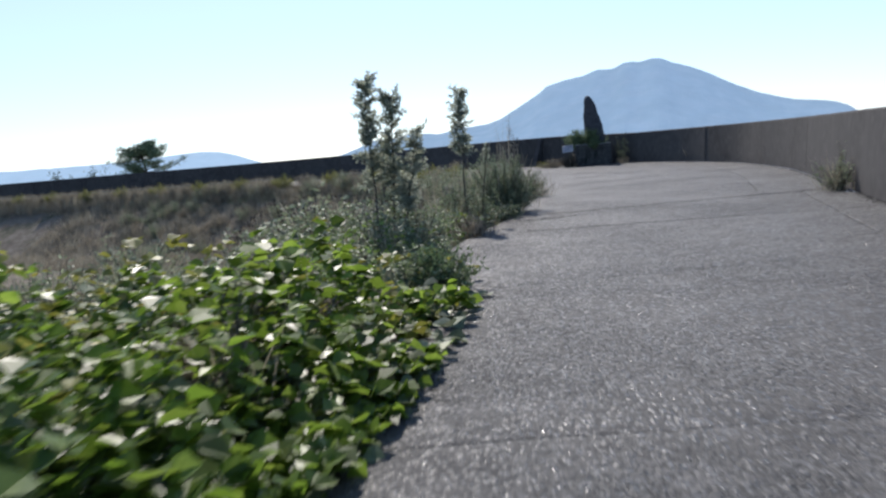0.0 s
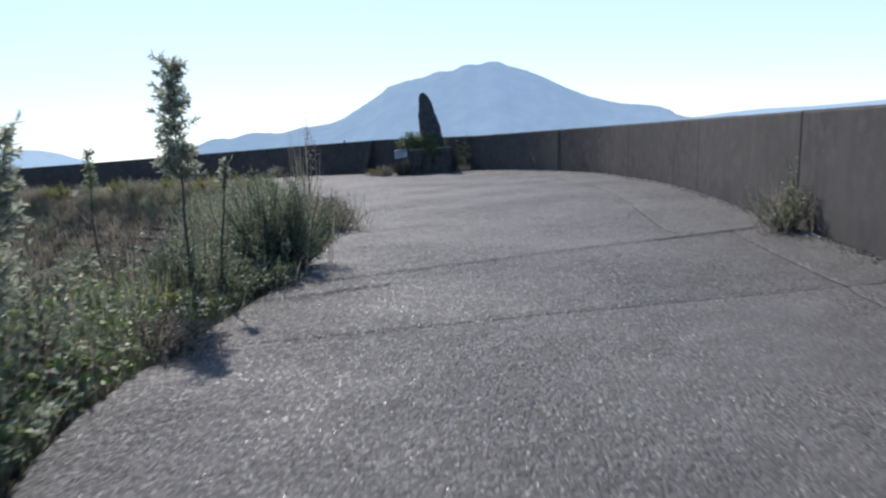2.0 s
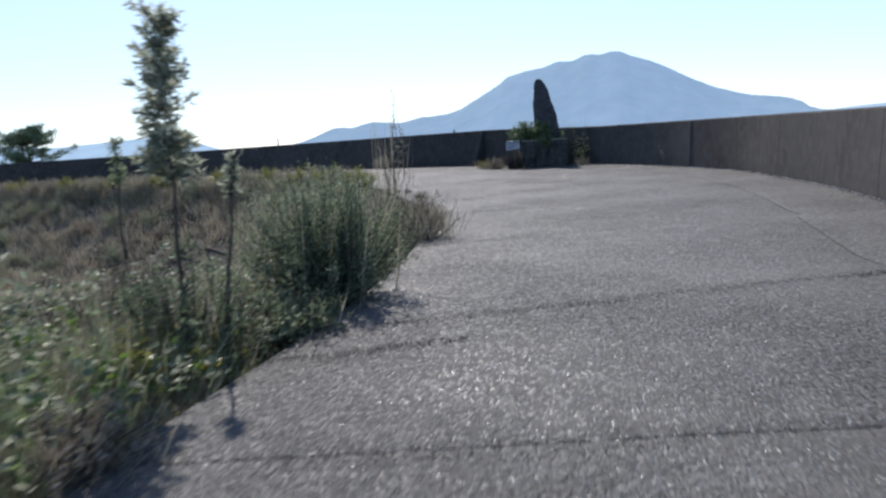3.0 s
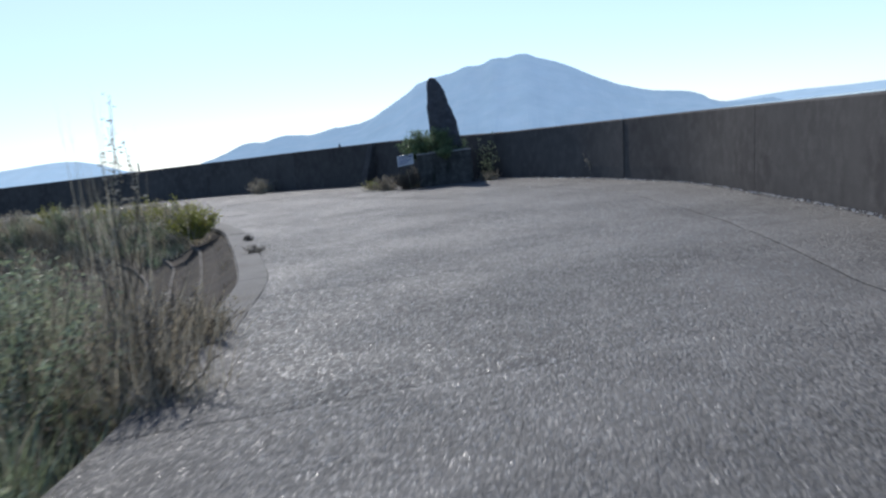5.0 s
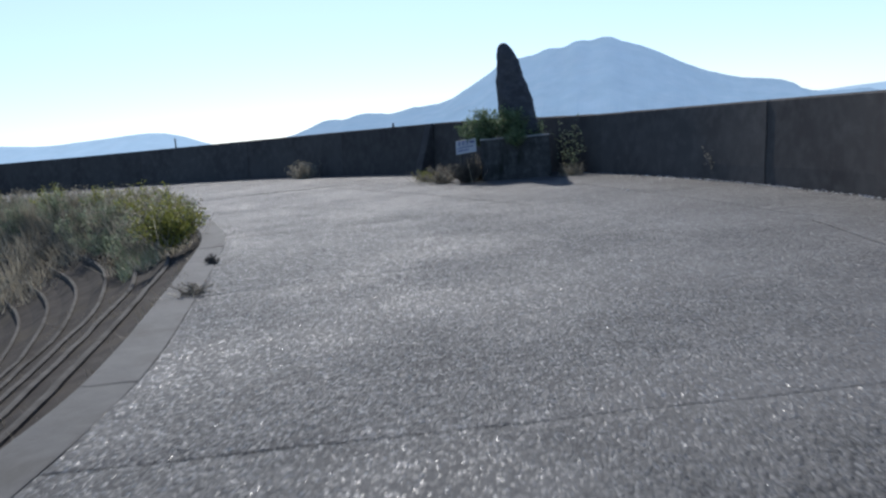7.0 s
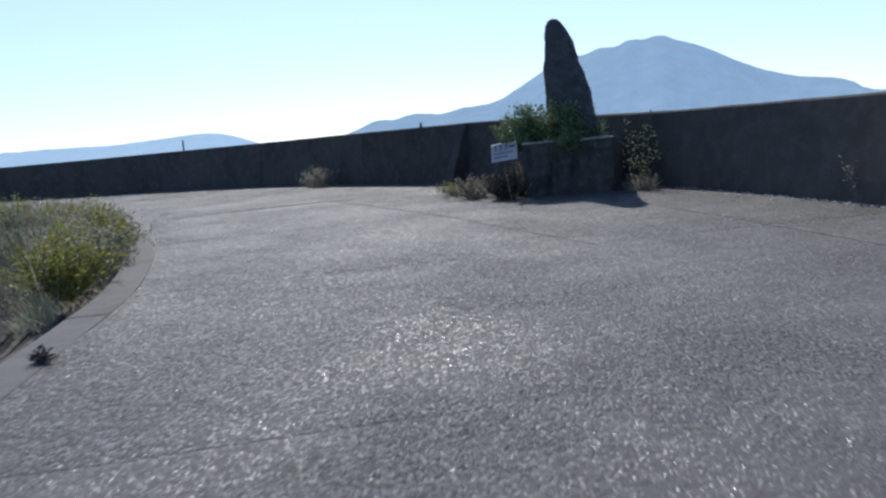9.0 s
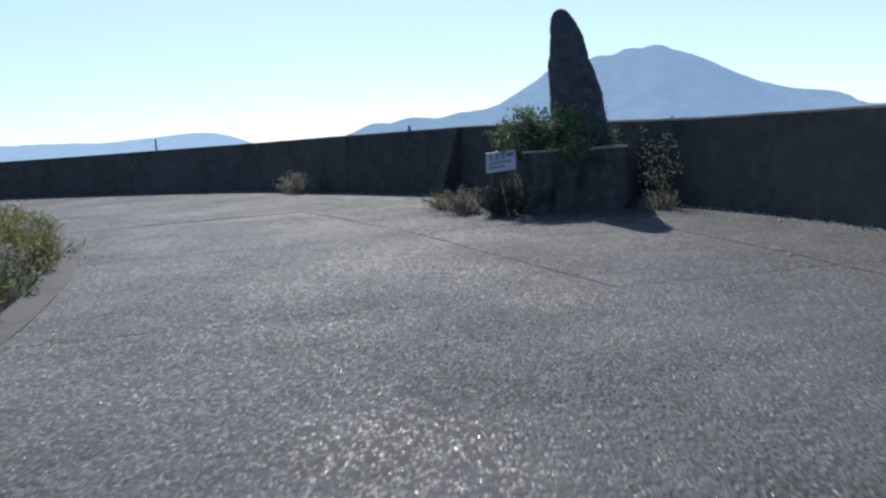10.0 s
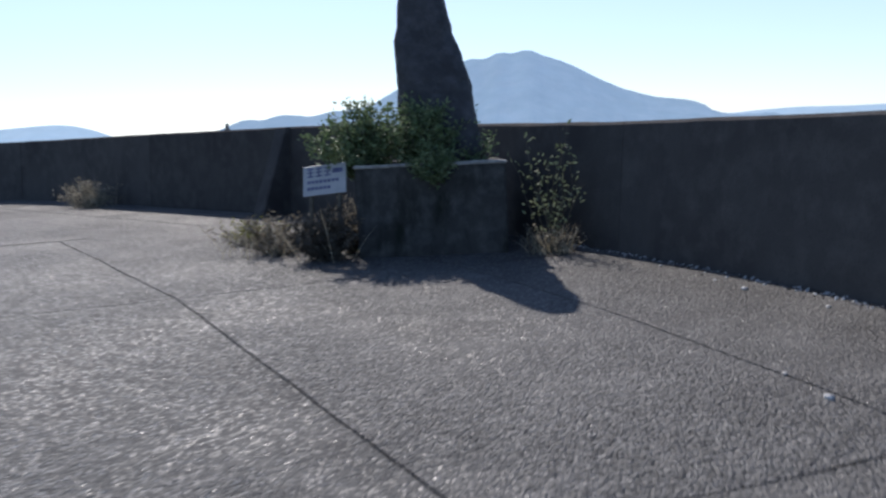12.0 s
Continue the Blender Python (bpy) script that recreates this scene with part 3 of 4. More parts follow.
# ---------------------------------------------------------------- plants
class Soup:
    """Many small faces gathered for one mesh."""

    def __init__(self):
        self.v, self.f = [], []

    def leaf(self, p, way, side, length, width, fold=0.25):
        p, way, side = Vector(p), Vector(way).normalized(), Vector(side)
        side = (side - way * side.dot(way)).normalized()
        nor = way.cross(side)
        k = len(self.v)
        self.v += [p, p + way * length * 0.45 + side * width / 2 + nor * width * fold, p + way * length - nor * length * 0.12, p + way * length * 0.45 - side * width / 2 + nor * width * fold]
        self.f += [(k, k + 1, k + 2), (k, k + 2, k + 3)]

    def round_leaf(self, p, way, side, size):
        """A broad leaf of six corners, dished along its middle."""
        p, way, side = Vector(p), Vector(way).normalized(), Vector(side)
        side = (side - way * side.dot(way)).normalized()
        nor = way.cross(side)
        k = len(self.v)
        self.v.append(p)
        for a, b, c in ((0.2, 0.42, 0.12), (0.6, 0.5, 0.14), (1.0, 0.0, -0.1), (0.6, -0.5, 0.14), (0.2, -0.42, 0.12)):
            self.v.append(p + way * size * a + side * size * b + nor * size * c)
        self.f += [(k, k + 1, k + 2), (k, k + 2, k + 3), (k, k + 3, k + 4), (k, k + 4, k + 5)]

    def blade(self, p, tip, width, bend=0.3):
        p, tip = Vector(p), Vector(tip)
        d = tip - p
        side = Vector((-d.y + 1e-4, d.x, 0)).normalized() if abs(d.x) + abs(d.y) > 1e-5 else Vector((1, 0, 0))
        if random.random() < 0.5:
            side = Vector((d.x, d.y, 0.001)).normalized()
        mid = p + d * 0.55 + Vector((0, 0, d.length * 0.18 * bend))
        k = len(self.v)
        self.v += [p - side * width / 2, p + side * width / 2, mid + side * width * 0.4, mid - side * width * 0.4, tip]
        self.f += [(k, k + 1, k + 2, k + 3), (k + 3, k + 2, k + 4)]

    def tube(self, points, radii, sides=5):
        k = len(self.v)
        for i, (p, r) in enumerate(zip(points, radii)):
            p = Vector(p)
            d = (Vector(points[min(i + 1, len(points) - 1)]) - Vector(points[max(i - 1, 0)])).normalized()
            a = d.orthogonal().normalized()
            b = d.cross(a)
            for s in range(sides):
                t = 2 * math.pi * s / sides
                self.v.append(p + a * r * math.cos(t) + b * r * math.sin(t))
        for i in range(len(points) - 1):
            for s in range(sides):
                q = (s + 1) % sides
                self.f.append((k + i * sides + s, k + i * sides + q, k + (i + 1) * sides + q, k + (i + 1) * sides + s))

    def make(self, name, mat, parent=None, label=""):
        return piece(name, self.v, self.f, mat, parent, label)


def rand_dir(rnd, flat=0.0):
    a, z = rnd.uniform(0, 2 * math.pi), rnd.uniform(-1 + flat, 1)
    r = math.sqrt(max(0, 1 - z * z))
    return Vector((r * math.cos(a), r * math.sin(a), z))


def bush(name, place, size, height, leaf_mat, label, seed, leaves=900, leaf=0.05, stems=14, wild=0.3, straw=0, category="bush", narrow=0.4, group=""):
    """A loose bush: stems that fan out from the root, small leaves along them, some straw blades between."""
    rnd = random.Random(seed)
    ob = thing(name, place, label, category, group)
    st, lf, gr = Soup(), Soup(), Soup()
    tips = []
    for i in range(stems):
        a, reach = rnd.uniform(0, 2 * math.pi), size * rnd.uniform(0.15, 1.0)
        top = height * rnd.uniform(0.55, 1.0 + wild) * (1 - 0.45 * reach / size)
        pts = [Vector((0.08 * size * math.cos(a), 0.08 * size * math.sin(a), -0.05))]
        for k in range(1, 6):
            s = k / 5
            pts.append(Vector((reach * math.cos(a) * s ** 0.8 + rnd.gauss(0, 0.025), reach * math.sin(a) * s ** 0.8 + rnd.gauss(0, 0.025), top * s ** 1.1)))
        st.tube(pts, [0.009, 0.008, 0.006, 0.005, 0.004, 0.002], 4)
        tips.append(pts)
    for i in range(leaves):
        pts = rnd.choice(tips)
        s = rnd.uniform(narrow, 5)
        k = min(4, int(s))
        p = pts[k].lerp(pts[k + 1], s - k) + rand_dir(rnd) * leaf * rnd.uniform(0.2, 1.6)
        lf.leaf(p, rand_dir(rnd, 0.5), rand_dir(rnd), leaf * rnd.uniform(0.6, 1.4), leaf * rnd.uniform(0.3, 0.6))
    for i in range(straw):
        a, r = rnd.uniform(0, 2 * math.pi), size * rnd.uniform(0, 0.8)
        p = Vector((r * math.cos(a), r * math.sin(a), -0.03))
        gr.blade(p, p + Vector((rnd.gauss(0, 0.16), rnd.gauss(0, 0.16), height * rnd.uniform(0.4, 1.1))), 0.008)
    tagged(st.make("branchwork", M_STEM, ob), kind="stuff")
    tagged(lf.make("foliage", leaf_mat, ob), kind="stuff")
    if straw:
        tagged(gr.make("dry_tuft", M_STRAW, ob), "straw-coloured dry blades", kind="stuff")
    return ob


def sapling(place, height, label, seed, stems, leaf_mat, leaves_per_m=300, low=0.35, spread=0.12, leaf=0.09):
    """A tall thin weed tree: upright stems with short leafy side twigs, bare below."""
    rnd = random.Random(seed)
    ob = thing("sapling", place, label, "young tree")
    for dx, dy, h, lean in stems:
        st, lf = Soup(), Soup()
        pts = [Vector((dx * 0.4 + (dx + lean * h) * 0.6 * s + rnd.gauss(0, 0.012), dy + rnd.gauss(0, 0.012), -0.35 + (h + 0.35) * s)) for s in np.linspace(0, 1, 9)]
        st.tube(pts, np.linspace(0.021, 0.004, 9), 6)
        for i in range(int(46 * h)):
            s = rnd.uniform(low, 1.0)
            k = min(7, int(s * 8))
            p = pts[k].lerp(pts[k + 1], s * 8 - k)
            a = rnd.uniform(0, 2 * math.pi)
            ln = spread * rnd.uniform(0.5, 1.5) * (1.15 - 0.5 * s)
            q = p + Vector((math.cos(a) * ln, math.sin(a) * ln, ln * rnd.uniform(0.1, 1.0)))
            st.tube([p, p.lerp(q, 0.6) + Vector((0, 0, 0.01)), q], [0.005, 0.004, 0.002], 4)
            for j in range(int(leaves_per_m / 46)):
                f = rnd.uniform(0.1, 1.1)
                w = (q - p).normalized() * 0.7 + rand_dir(rnd) * 0.8
                lf.leaf(p.lerp(q, f), w, rand_dir(rnd), leaf * rnd.uniform(0.6, 1.3), leaf * rnd.uniform(0.2, 0.36))
        st.make("stem", M_STEM, ob)
        lf.make("crown", leaf_mat, ob)
    return ob


def scatter(n, rnd, inside, box):
    """Random places in a box of the plan whose distance left of the road's edge lies within the span."""
    pts = []
    while len(pts) < n:
        q = np.c_[[rnd.uniform(box[0], box[2]) for _ in range(2000)], [rnd.uniform(box[1], box[3]) for _ in range(2000)]]
        d = signed(q, EDGE)
        keep = (d > inside[0]) & (d < inside[1]) & (signed(q, WALL) > 0.4)
        pts += [(x, y, dd) for (x, y), dd in zip(q[keep], d[keep])]
    return pts[:n]


def patch(name, n, seed, span, box, mat, label, height, width=0.007, lean=0.12, tuft=0.0, category="grass"):
    """A sheet of blades; tuft gathers them in clumps."""
    rnd = random.Random(seed)
    pts = scatter(n, rnd, span, box)
    z = ground_z([(x, y) for x, y, d in pts])
    s = Soup()
    for (x, y, d), zz in zip(pts, z):
        c = noise.noise(Vector((x * 1.1, y * 1.1, seed))) + 0.5 * noise.noise(Vector((x * 3.1, y * 3.1, seed)))
        if rnd.random() > 0.45 + tuft * c:
            continue
        h = height * rnd.uniform(0.4, 1.25) * (0.8 + 0.6 * c) * min(1.0, 0.3 + max(0.0, d) / 0.7)
        s.blade((x, y, zz - 0.03), (x + rnd.gauss(0, lean) , y + rnd.gauss(0, lean), zz + max(0.06, h)), width * rnd.uniform(0.7, 1.5))
    tagged(s.make(name, mat), label, category, kind="stuff")


def broad_patch(name, n, seed, span, box, mat, label, mound, size, category="vine"):
    """A cover of broad leaves over a low mound."""
    rnd = random.Random(seed)
    pts = scatter(n, rnd, span, box)
    z = ground_z([(x, y) for x, y, d in pts])
    s = Soup()
    for (x, y, d), zz in zip(pts, z):
        if noise.noise(Vector((x * 0.7, y * 0.7, seed + 5))) + 0.5 * noise.noise(Vector((x * 2.1, y * 2.1, seed))) < -0.15 + 0.8 * max(0, (y - box[3] + 2.5) / 2.5) - 0.2 + 0.22 * max(0, d - 1.5):
            continue
        h = mound * min(1, 0.25 + max(0, d - span[0]) / 0.8) * (0.68 + 0.8 * noise.noise(Vector((x * 1.3, y * 1.3, 3))) + 0.55 * noise.noise(Vector((x * 3.3, y * 3.3, 3))))
        p = Vector((x, y, max(zz, -0.05) * 0.6 + h * rnd.uniform(0.3, 1.12) * (1.0 - 0.35 * max(0.0, 1 - (box[3] - y) / 3.0)) + 0.03))
        for k in range(3):
            a = rnd.uniform(0, 2 * math.pi)
            w = Vector((math.cos(a), math.sin(a), rnd.uniform(-0.6, 0.5)))
            s.round_leaf(p + w * size * 0.15, w, Vector((-math.sin(a), math.cos(a), rnd.gauss(0, 0.45))), size * rnd.uniform(0.45, 1.4))
    tagged(s.make(name, mat), label, category, kind="stuff")


# ---------------------------------------------------------------- monument
def build_pedestal():
    ob = thing("pedestal", (0, 0, 0), "mossy dark concrete planter pedestal with a rim coloured as sunlit", "pedestal", turn=4.5)
    W, D, H, T = 1.45, 1.35, 0.87, 0.14

    def block(name, x0, y0, z0, x1, y1, z1, mat, bev, label=""):
        bm = bmesh.new()
        bmesh.ops.create_cube(bm, size=1)
        bmesh.ops.transform(bm, matrix=Matrix.Translation(((x0 + x1) / 2, (y0 + y1) / 2, (z0 + z1) / 2)) @ Matrix.Diagonal((x1 - x0, y1 - y0, z1 - z0, 1)), verts=bm.verts)
        bmesh.ops.bevel(bm, geom=bm.edges[:], offset=bev, segments=2, affect="EDGES")
        bmesh.ops.subdivide_edges(bm, edges=[e for e in bm.edges if e.calc_length() > 0.3], cuts=5, use_grid_fill=True)
        for v in bm.verts:
            v.co += 0.008 * Vector((noise.noise(v.co * 4), noise.noise(v.co * 4 + Vector((5, 0, 0))), noise.noise(v.co * 4 + Vector((0, 5, 0)))))
        return part(name, bm, mat, ob, label)

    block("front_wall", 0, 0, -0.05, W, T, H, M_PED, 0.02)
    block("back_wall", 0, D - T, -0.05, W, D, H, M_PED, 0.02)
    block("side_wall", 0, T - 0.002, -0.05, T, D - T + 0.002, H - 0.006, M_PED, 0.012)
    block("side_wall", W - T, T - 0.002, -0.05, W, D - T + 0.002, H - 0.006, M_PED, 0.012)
    # top edge in the pale colour that imitates sunlight on it
    block("coping", -0.012, -0.014, H - 0.012, W + 0.012, T + 0.01, H + 0.018, M_SUNLIT_RIM, 0.012, "worn top edge, coloured pale as if sunlit")
    block("soil", T - 0.01, T - 0.01, 0.0, W - T + 0.01, D - T + 0.01, H - 0.06, M_SOIL, 0.02, "dark soil filling")


def build_stele():
    """An upright rough stone slab that narrows to a rounded tip."""
    left = [(0.36, 0.75), (0.37, 1.1), (0.355, 1.5), (0.35, 1.9), (0.375, 2.25), (0.40, 2.5), (0.43, 2.7), (0.475, 2.82)]
    right = [(1.2, 0.75), (1.18, 1.1), (1.13, 1.4), (1.07, 1.75), (0.985, 2.05), (0.885, 2.35), (0.79, 2.6), (0.70, 2.78)]
    l, r = catmull(left, 0.07), catmull(right, 0.07)
    n = 32
    l = np.stack([np.interp(np.linspace(0, 1, n), np.linspace(0, 1, len(l)), l[:, k]) for k in range(2)], 1)
    r = np.stack([np.interp(np.linspace(0, 1, n), np.linspace(0, 1, len(r)), r[:, k]) for k in range(2)], 1)
    bm = bmesh.new()
    rings = []
    m = 28
    for i in range(n):
        ring = []
        t = 0.17 * (1 - 0.35 * i / n)
        for k in range(m):
            a = 2 * math.pi * k / m
            ca, sa = math.copysign(abs(math.cos(a)) ** 0.55, math.cos(a)), math.copysign(abs(math.sin(a)) ** 0.55, math.sin(a))
            c = (l[i] + r[i]) / 2
            h = (r[i, 0] - l[i, 0]) / 2
            p = Vector((c[0] + h * ca, 0.68 + t * sa, c[1] + (r[i, 1] - l[i, 1]) / 2 * ca))
            q = Vector((p.x * 3.2, p.y * 3.2, p.z * 2.2))
            p += Vector((ca, sa, 0)) * (0.03 * noise.fractal(q, 1.0, 2.0, 4) + 0.012 * noise.noise(q * 4))
            ring.append(bm.verts.new(p))
        rings.append(ring)
    for i in range(n - 1):
        for k in range(m):
            bm.faces.new((rings[i][k], rings[i][(k + 1) % m], rings[i + 1][(k + 1) % m], rings[i + 1][k]))
    bm.faces.new(rings[0][::-1])
    c = bm.verts.new((0.575, 0.68, 2.87))
    mid = [bm.verts.new(v.co.lerp(c.co, 0.5) + Vector((0, 0, 0.022))) for v in rings[-1]]
    for k in range(m):
        bm.faces.new((rings[-1][k], rings[-1][(k + 1) % m], mid[(k + 1) % m], mid[k]))
        bm.faces.new((mid[k], mid[(k + 1) % m], c))
    tagged(part("standing_stone", bm, M_ROCK, smooth=True), "tall dark rough standing stone on a concrete pedestal", "monument")


def build_sign():
    """A small white board with lines of faded print that cannot be read, on two stakes, leaning back."""
    ob = new("sign")
    x = Vector((0.46, -0.12, 0.045)).normalized()
    z = (Vector((-0.03, 0.1, 0.29)) - x * Vector((-0.03, 0.1, 0.29)).dot(x)).normalized()
    y = z.cross(x)
    ob.matrix_world = Matrix.Translation((-0.55, 0.13, 0.6)) @ Matrix((x, y, z)).transposed().to_4x4()
    tagged(ob, "small white warning board with faded unreadable print", "sign")

    def box(name, x0, y0, z0, x1, y1, z1, mat, parent, bev=0.004):
        bm = bmesh.new()
        bmesh.ops.create_cube(bm, size=1)
        bmesh.ops.transform(bm, matrix=Matrix.Translation(((x0 + x1) / 2, (y0 + y1) / 2, (z0 + z1) / 2)) @ Matrix.Diagonal((x1 - x0, y1 - y0, z1 - z0, 1)), verts=bm.verts)
        bmesh.ops.bevel(bm, geom=bm.edges[:], offset=bev, segments=1, affect="EDGES")
        return part(name, bm, mat, parent)

    board = box("board", 0, 0, 0, 0.475, 0.014, 0.3, M_SIGN, ob)
    for i, (a, b) in enumerate(((0.05, 0.12), (0.145, 0.215), (0.24, 0.31), (0.33, 0.44))):
        if i < 3:
            for zz in (0.185, 0.225, 0.26):
                box("print_bar", a, -0.0035, zz, b, -0.0005, zz + 0.014, M_INK, board, 0.0005)
            box("print_bar", (a + b) / 2 - 0.008, -0.0045, 0.18, (a + b) / 2 + 0.008, -0.0035, 0.278, M_INK, board, 0.0003)
        else:
            box("print_bar", a, -0.0035, 0.205, b, -0.0005, 0.25, M_INK, board, 0.0005)
    for zz, x1 in ((0.12, 0.43), (0.055, 0.36)):
        for k in range(int((x1 - 0.05) / 0.045)):
            box("print_bar", 0.05 + k * 0.045, -0.0035, zz, 0.05 + k * 0.045 + 0.033, -0.0005, zz + 0.03, M_INK, board, 0.0005)
    box("stake", 0.06, 0.016, -0.68, 0.1, 0.046, 0.24, M_STEM, ob)
    box("stake", 0.37, 0.016, -0.68, 0.41, 0.046, 0.24, M_STEM, ob)


def pebble(place, size, mat, label, seed, group="litter along the wall", category="stone", name="pebble"):
    rnd = random.Random(seed)
    bm = bmesh.new()
    bmesh.ops.create_icosphere(bm, subdivisions=2, radius=1)
    o = Vector((rnd.uniform(0, 50), 0, 0))
    for v in bm.verts:
        v.co *= 1 + 0.35 * noise.noise(v.co * 1.3 + o)
        v.co = Vector((v.co.x * size, v.co.y * size * 0.75, v.co.z * size * 0.4))
    ob = part(name, bm, mat, smooth=True)
    ob.matrix_world = pose(place[0], place[1], place[2] + size * 0.28, 0, 0, rnd.uniform(0, 360))
    tagged(ob, label, category, group)


def wall_post(p, h, label):
    ob = new("post")
    ob.matrix_world = pose(*p)
    tagged(ob, label, "post")
    bm = bmesh.new()
    bmesh.ops.create_cone(bm, cap_ends=True, segments=10, radius1=0.03, radius2=0.026, depth=h, matrix=Matrix.Translation((0, 0, h / 2)))
    part("shaft", bm, M_METAL, ob)
    bm = bmesh.new()
    bmesh.ops.create_cone(bm, cap_ends=True, segments=10, radius1=0.05, radius2=0.05, depth=0.03, matrix=Matrix.Translation((0, 0, 0.015)))
    part("foot_plate", bm, M_METAL, ob)


def pine(place, height, label, seed):
    """A wind-bent coastal pine: leaning trunk, level limbs, flat clumps of needles."""
    rnd = random.Random(seed)
    ob = thing("pine_tree", place, label, "tree")
    ob.scale = (0.8, 0.8, 0.8)
    st, lf = Soup(), Soup()
    trunk = [Vector((0.25 * math.sin(s * 2.2) - 0.9 * s * s, 0, height * s)) for s in np.linspace(0, 0.97, 10)]
    st.tube(trunk, np.linspace(0.2, 0.04, 10), 8)
    for i in range(52):
        s = min(0.99, rnd.choice((0.5, 0.6, 0.71, 0.82, 0.91, 0.96)) + rnd.uniform(-0.05, 0.05))
        k = min(8, int(min(s, 0.999) * 9))
        p = trunk[k].lerp(trunk[k + 1], s * 9 - k)
        a, ln = rnd.uniform(0, 2 * math.pi), rnd.uniform(1.6, 5.0) * (1.22 - s)
        q = p + Vector((math.cos(a) * ln * 1.2, math.sin(a) * ln, ln * rnd.uniform(0.05, 0.6)))
        st.tube([p, p.lerp(q, 0.5) + Vector((0, 0, -0.06)), q], [0.05, 0.035, 0.015], 5)
        for c in range(11):
            o = p.lerp(q, rnd.uniform(0.4, 1.1)) + Vector((rnd.gauss(0, 0.18), rnd.gauss(0, 0.18), rnd.gauss(0.06, 0.05)))
            for j in range(26):
                w = rand_dir(rnd, 0.6)
                lf.leaf(o + Vector((rnd.gauss(0, 0.13), rnd.gauss(0, 0.13), rnd.gauss(0, 0.1))), w, rand_dir(rnd), rnd.uniform(0.16, 0.3), 0.05)
    st.make("trunk", M_STEM, ob)
    lf.make("crown", M_PINE, ob)


# ---------------------------------------------------------------- build, large to small
build_ground()
build_sea()
build_distance()
build_wall()
build_buttress()
build_pedestal()
build_stele()
build_sign()

broad_patch("vine_cover", 9500, 11, (-0.36, 4.5), (-4, -37, 2.8, -29.0), M_VINE, "bright green broad-leaved creeper spilling onto the road", 0.62, 0.09)
broad_patch("vine_shade", 4200, 14, (-0.34, 4.5), (-4, -37, 2.7, -29.0), M_SAGE, "dull low leaves under the creeper", 0.34, 0.09)
broad_patch("vine_yellow", 1500, 13, (-0.2, 4.5), (-4, -37, 2.8, -28.2), M_YELLOW, "yellowing leaves among the creeper", 0.66, 0.075)
broad_patch("weed_cover", 2100, 12, (-0.05, 2.4), (-2.5, -29.0, 2.4, -19.5), M_SAGE, "low green weeds along the road edge", 0.42, 0.05, "weeds")
broad_patch("herb_cover", 900, 15, (0.0, 1.6), (-1.5, -28.8, 2.4, -22.0), M_HERB, "patches of yellow green herbs along the road edge", 0.42, 0.05, "weeds")
patch("dry_grass", 95000, 21, (0.5, 8.0), (-8, -30, 2.2, -15.5), M_STRAW, "dry straw-coloured grass on the bank", 0.54, 0.009, 0.16, 0.6)
patch("brown_grass", 95000, 22, (-0.05, 8.0), (-8, -30, 2.2, -16.0), M_BROWN, "brown withered grass and stalks on the bank", 0.38, 0.011, 0.18, 0.7)
patch("green_grass", 80000, 23, (-0.02, 8.0), (-8, -30, 2.2, -16.5), M_GREY, "grey green grass between the dry stalks", 0.56, 0.011, 0.15, 0.8)
patch("far_grass", 22000, 24, (0.05, 1.0), (-26, -6.6, -2.8, 6), M_STRAW, "dry grass on the upper banks of the hollow", 0.34, 0.012, 0.16, 0.7)
patch("far_weeds", 14000, 25, (0.05, 1.2), (-26, -6.4, -2.8, 6), M_GREY, "grey green weeds on the upper banks of the hollow", 0.34, 0.013, 0.16, 0.9, "weeds")
patch("rim_grass", 30000, 30, (0.0, 1.0), (-44, -2.6, -5.6, 12), M_STRAW, "tall dry grass along the rim of the hollow", 0.8, 0.013, 0.16, 0.7)
patch("rim_weeds", 16000, 130, (0.0, 1.4), (-44, -2.4, -5.8, 12), M_BROWN, "brown plumed weeds along the rim of the hollow", 0.7, 0.014, 0.18, 0.9, "weeds")
patch("bank_grass", 46000, 27, (1.2, 9.0), (-30, -3.6, -8.4, 7), M_STRAW, "dry grass growing over the terrace banks", 0.45, 0.014, 0.18, 0.9)
patch("bank_weeds", 30000, 28, (1.2, 9.0), (-30, -3.6, -8.0, 7), M_BROWN, "brown weeds growing over the terrace banks", 0.42, 0.014, 0.18, 0.9, "weeds")
patch("kerb_grass", 2600, 29, (-0.1, 0.2), (-4, -17.5, 0.9, -7.5), M_BROWN, "short withered grass along the kerb", 0.26, 0.008, 0.06, 1.3)
patch("hollow_grass", 26000, 127, (5.2, 30.0), (-14, -18, -4.0, -6), M_BROWN, "brown grass on the floor of the hollow", 0.5, 0.014, 0.18, 0.6)
patch("hollow_weeds", 12000, 128, (5.2, 30.0), (-14, -18, -4.0, -6), M_GREY, "grey green weeds on the floor of the hollow", 0.5, 0.014, 0.18, 0.8, "weeds")
patch("step_grass", 7000, 129, (0.3, 5.0), (-6, -17, 0.2, -6), M_BROWN, "short withered grass in the terrace banks", 0.13, 0.008, 0.06, 1.1)
patch("rear_grass", 60000, 26, (3.0, 16.0), (-18, -44, 0, -15), M_BROWN, "brown grass in the hollow", 0.45, 0.018, 0.18, 0.8)

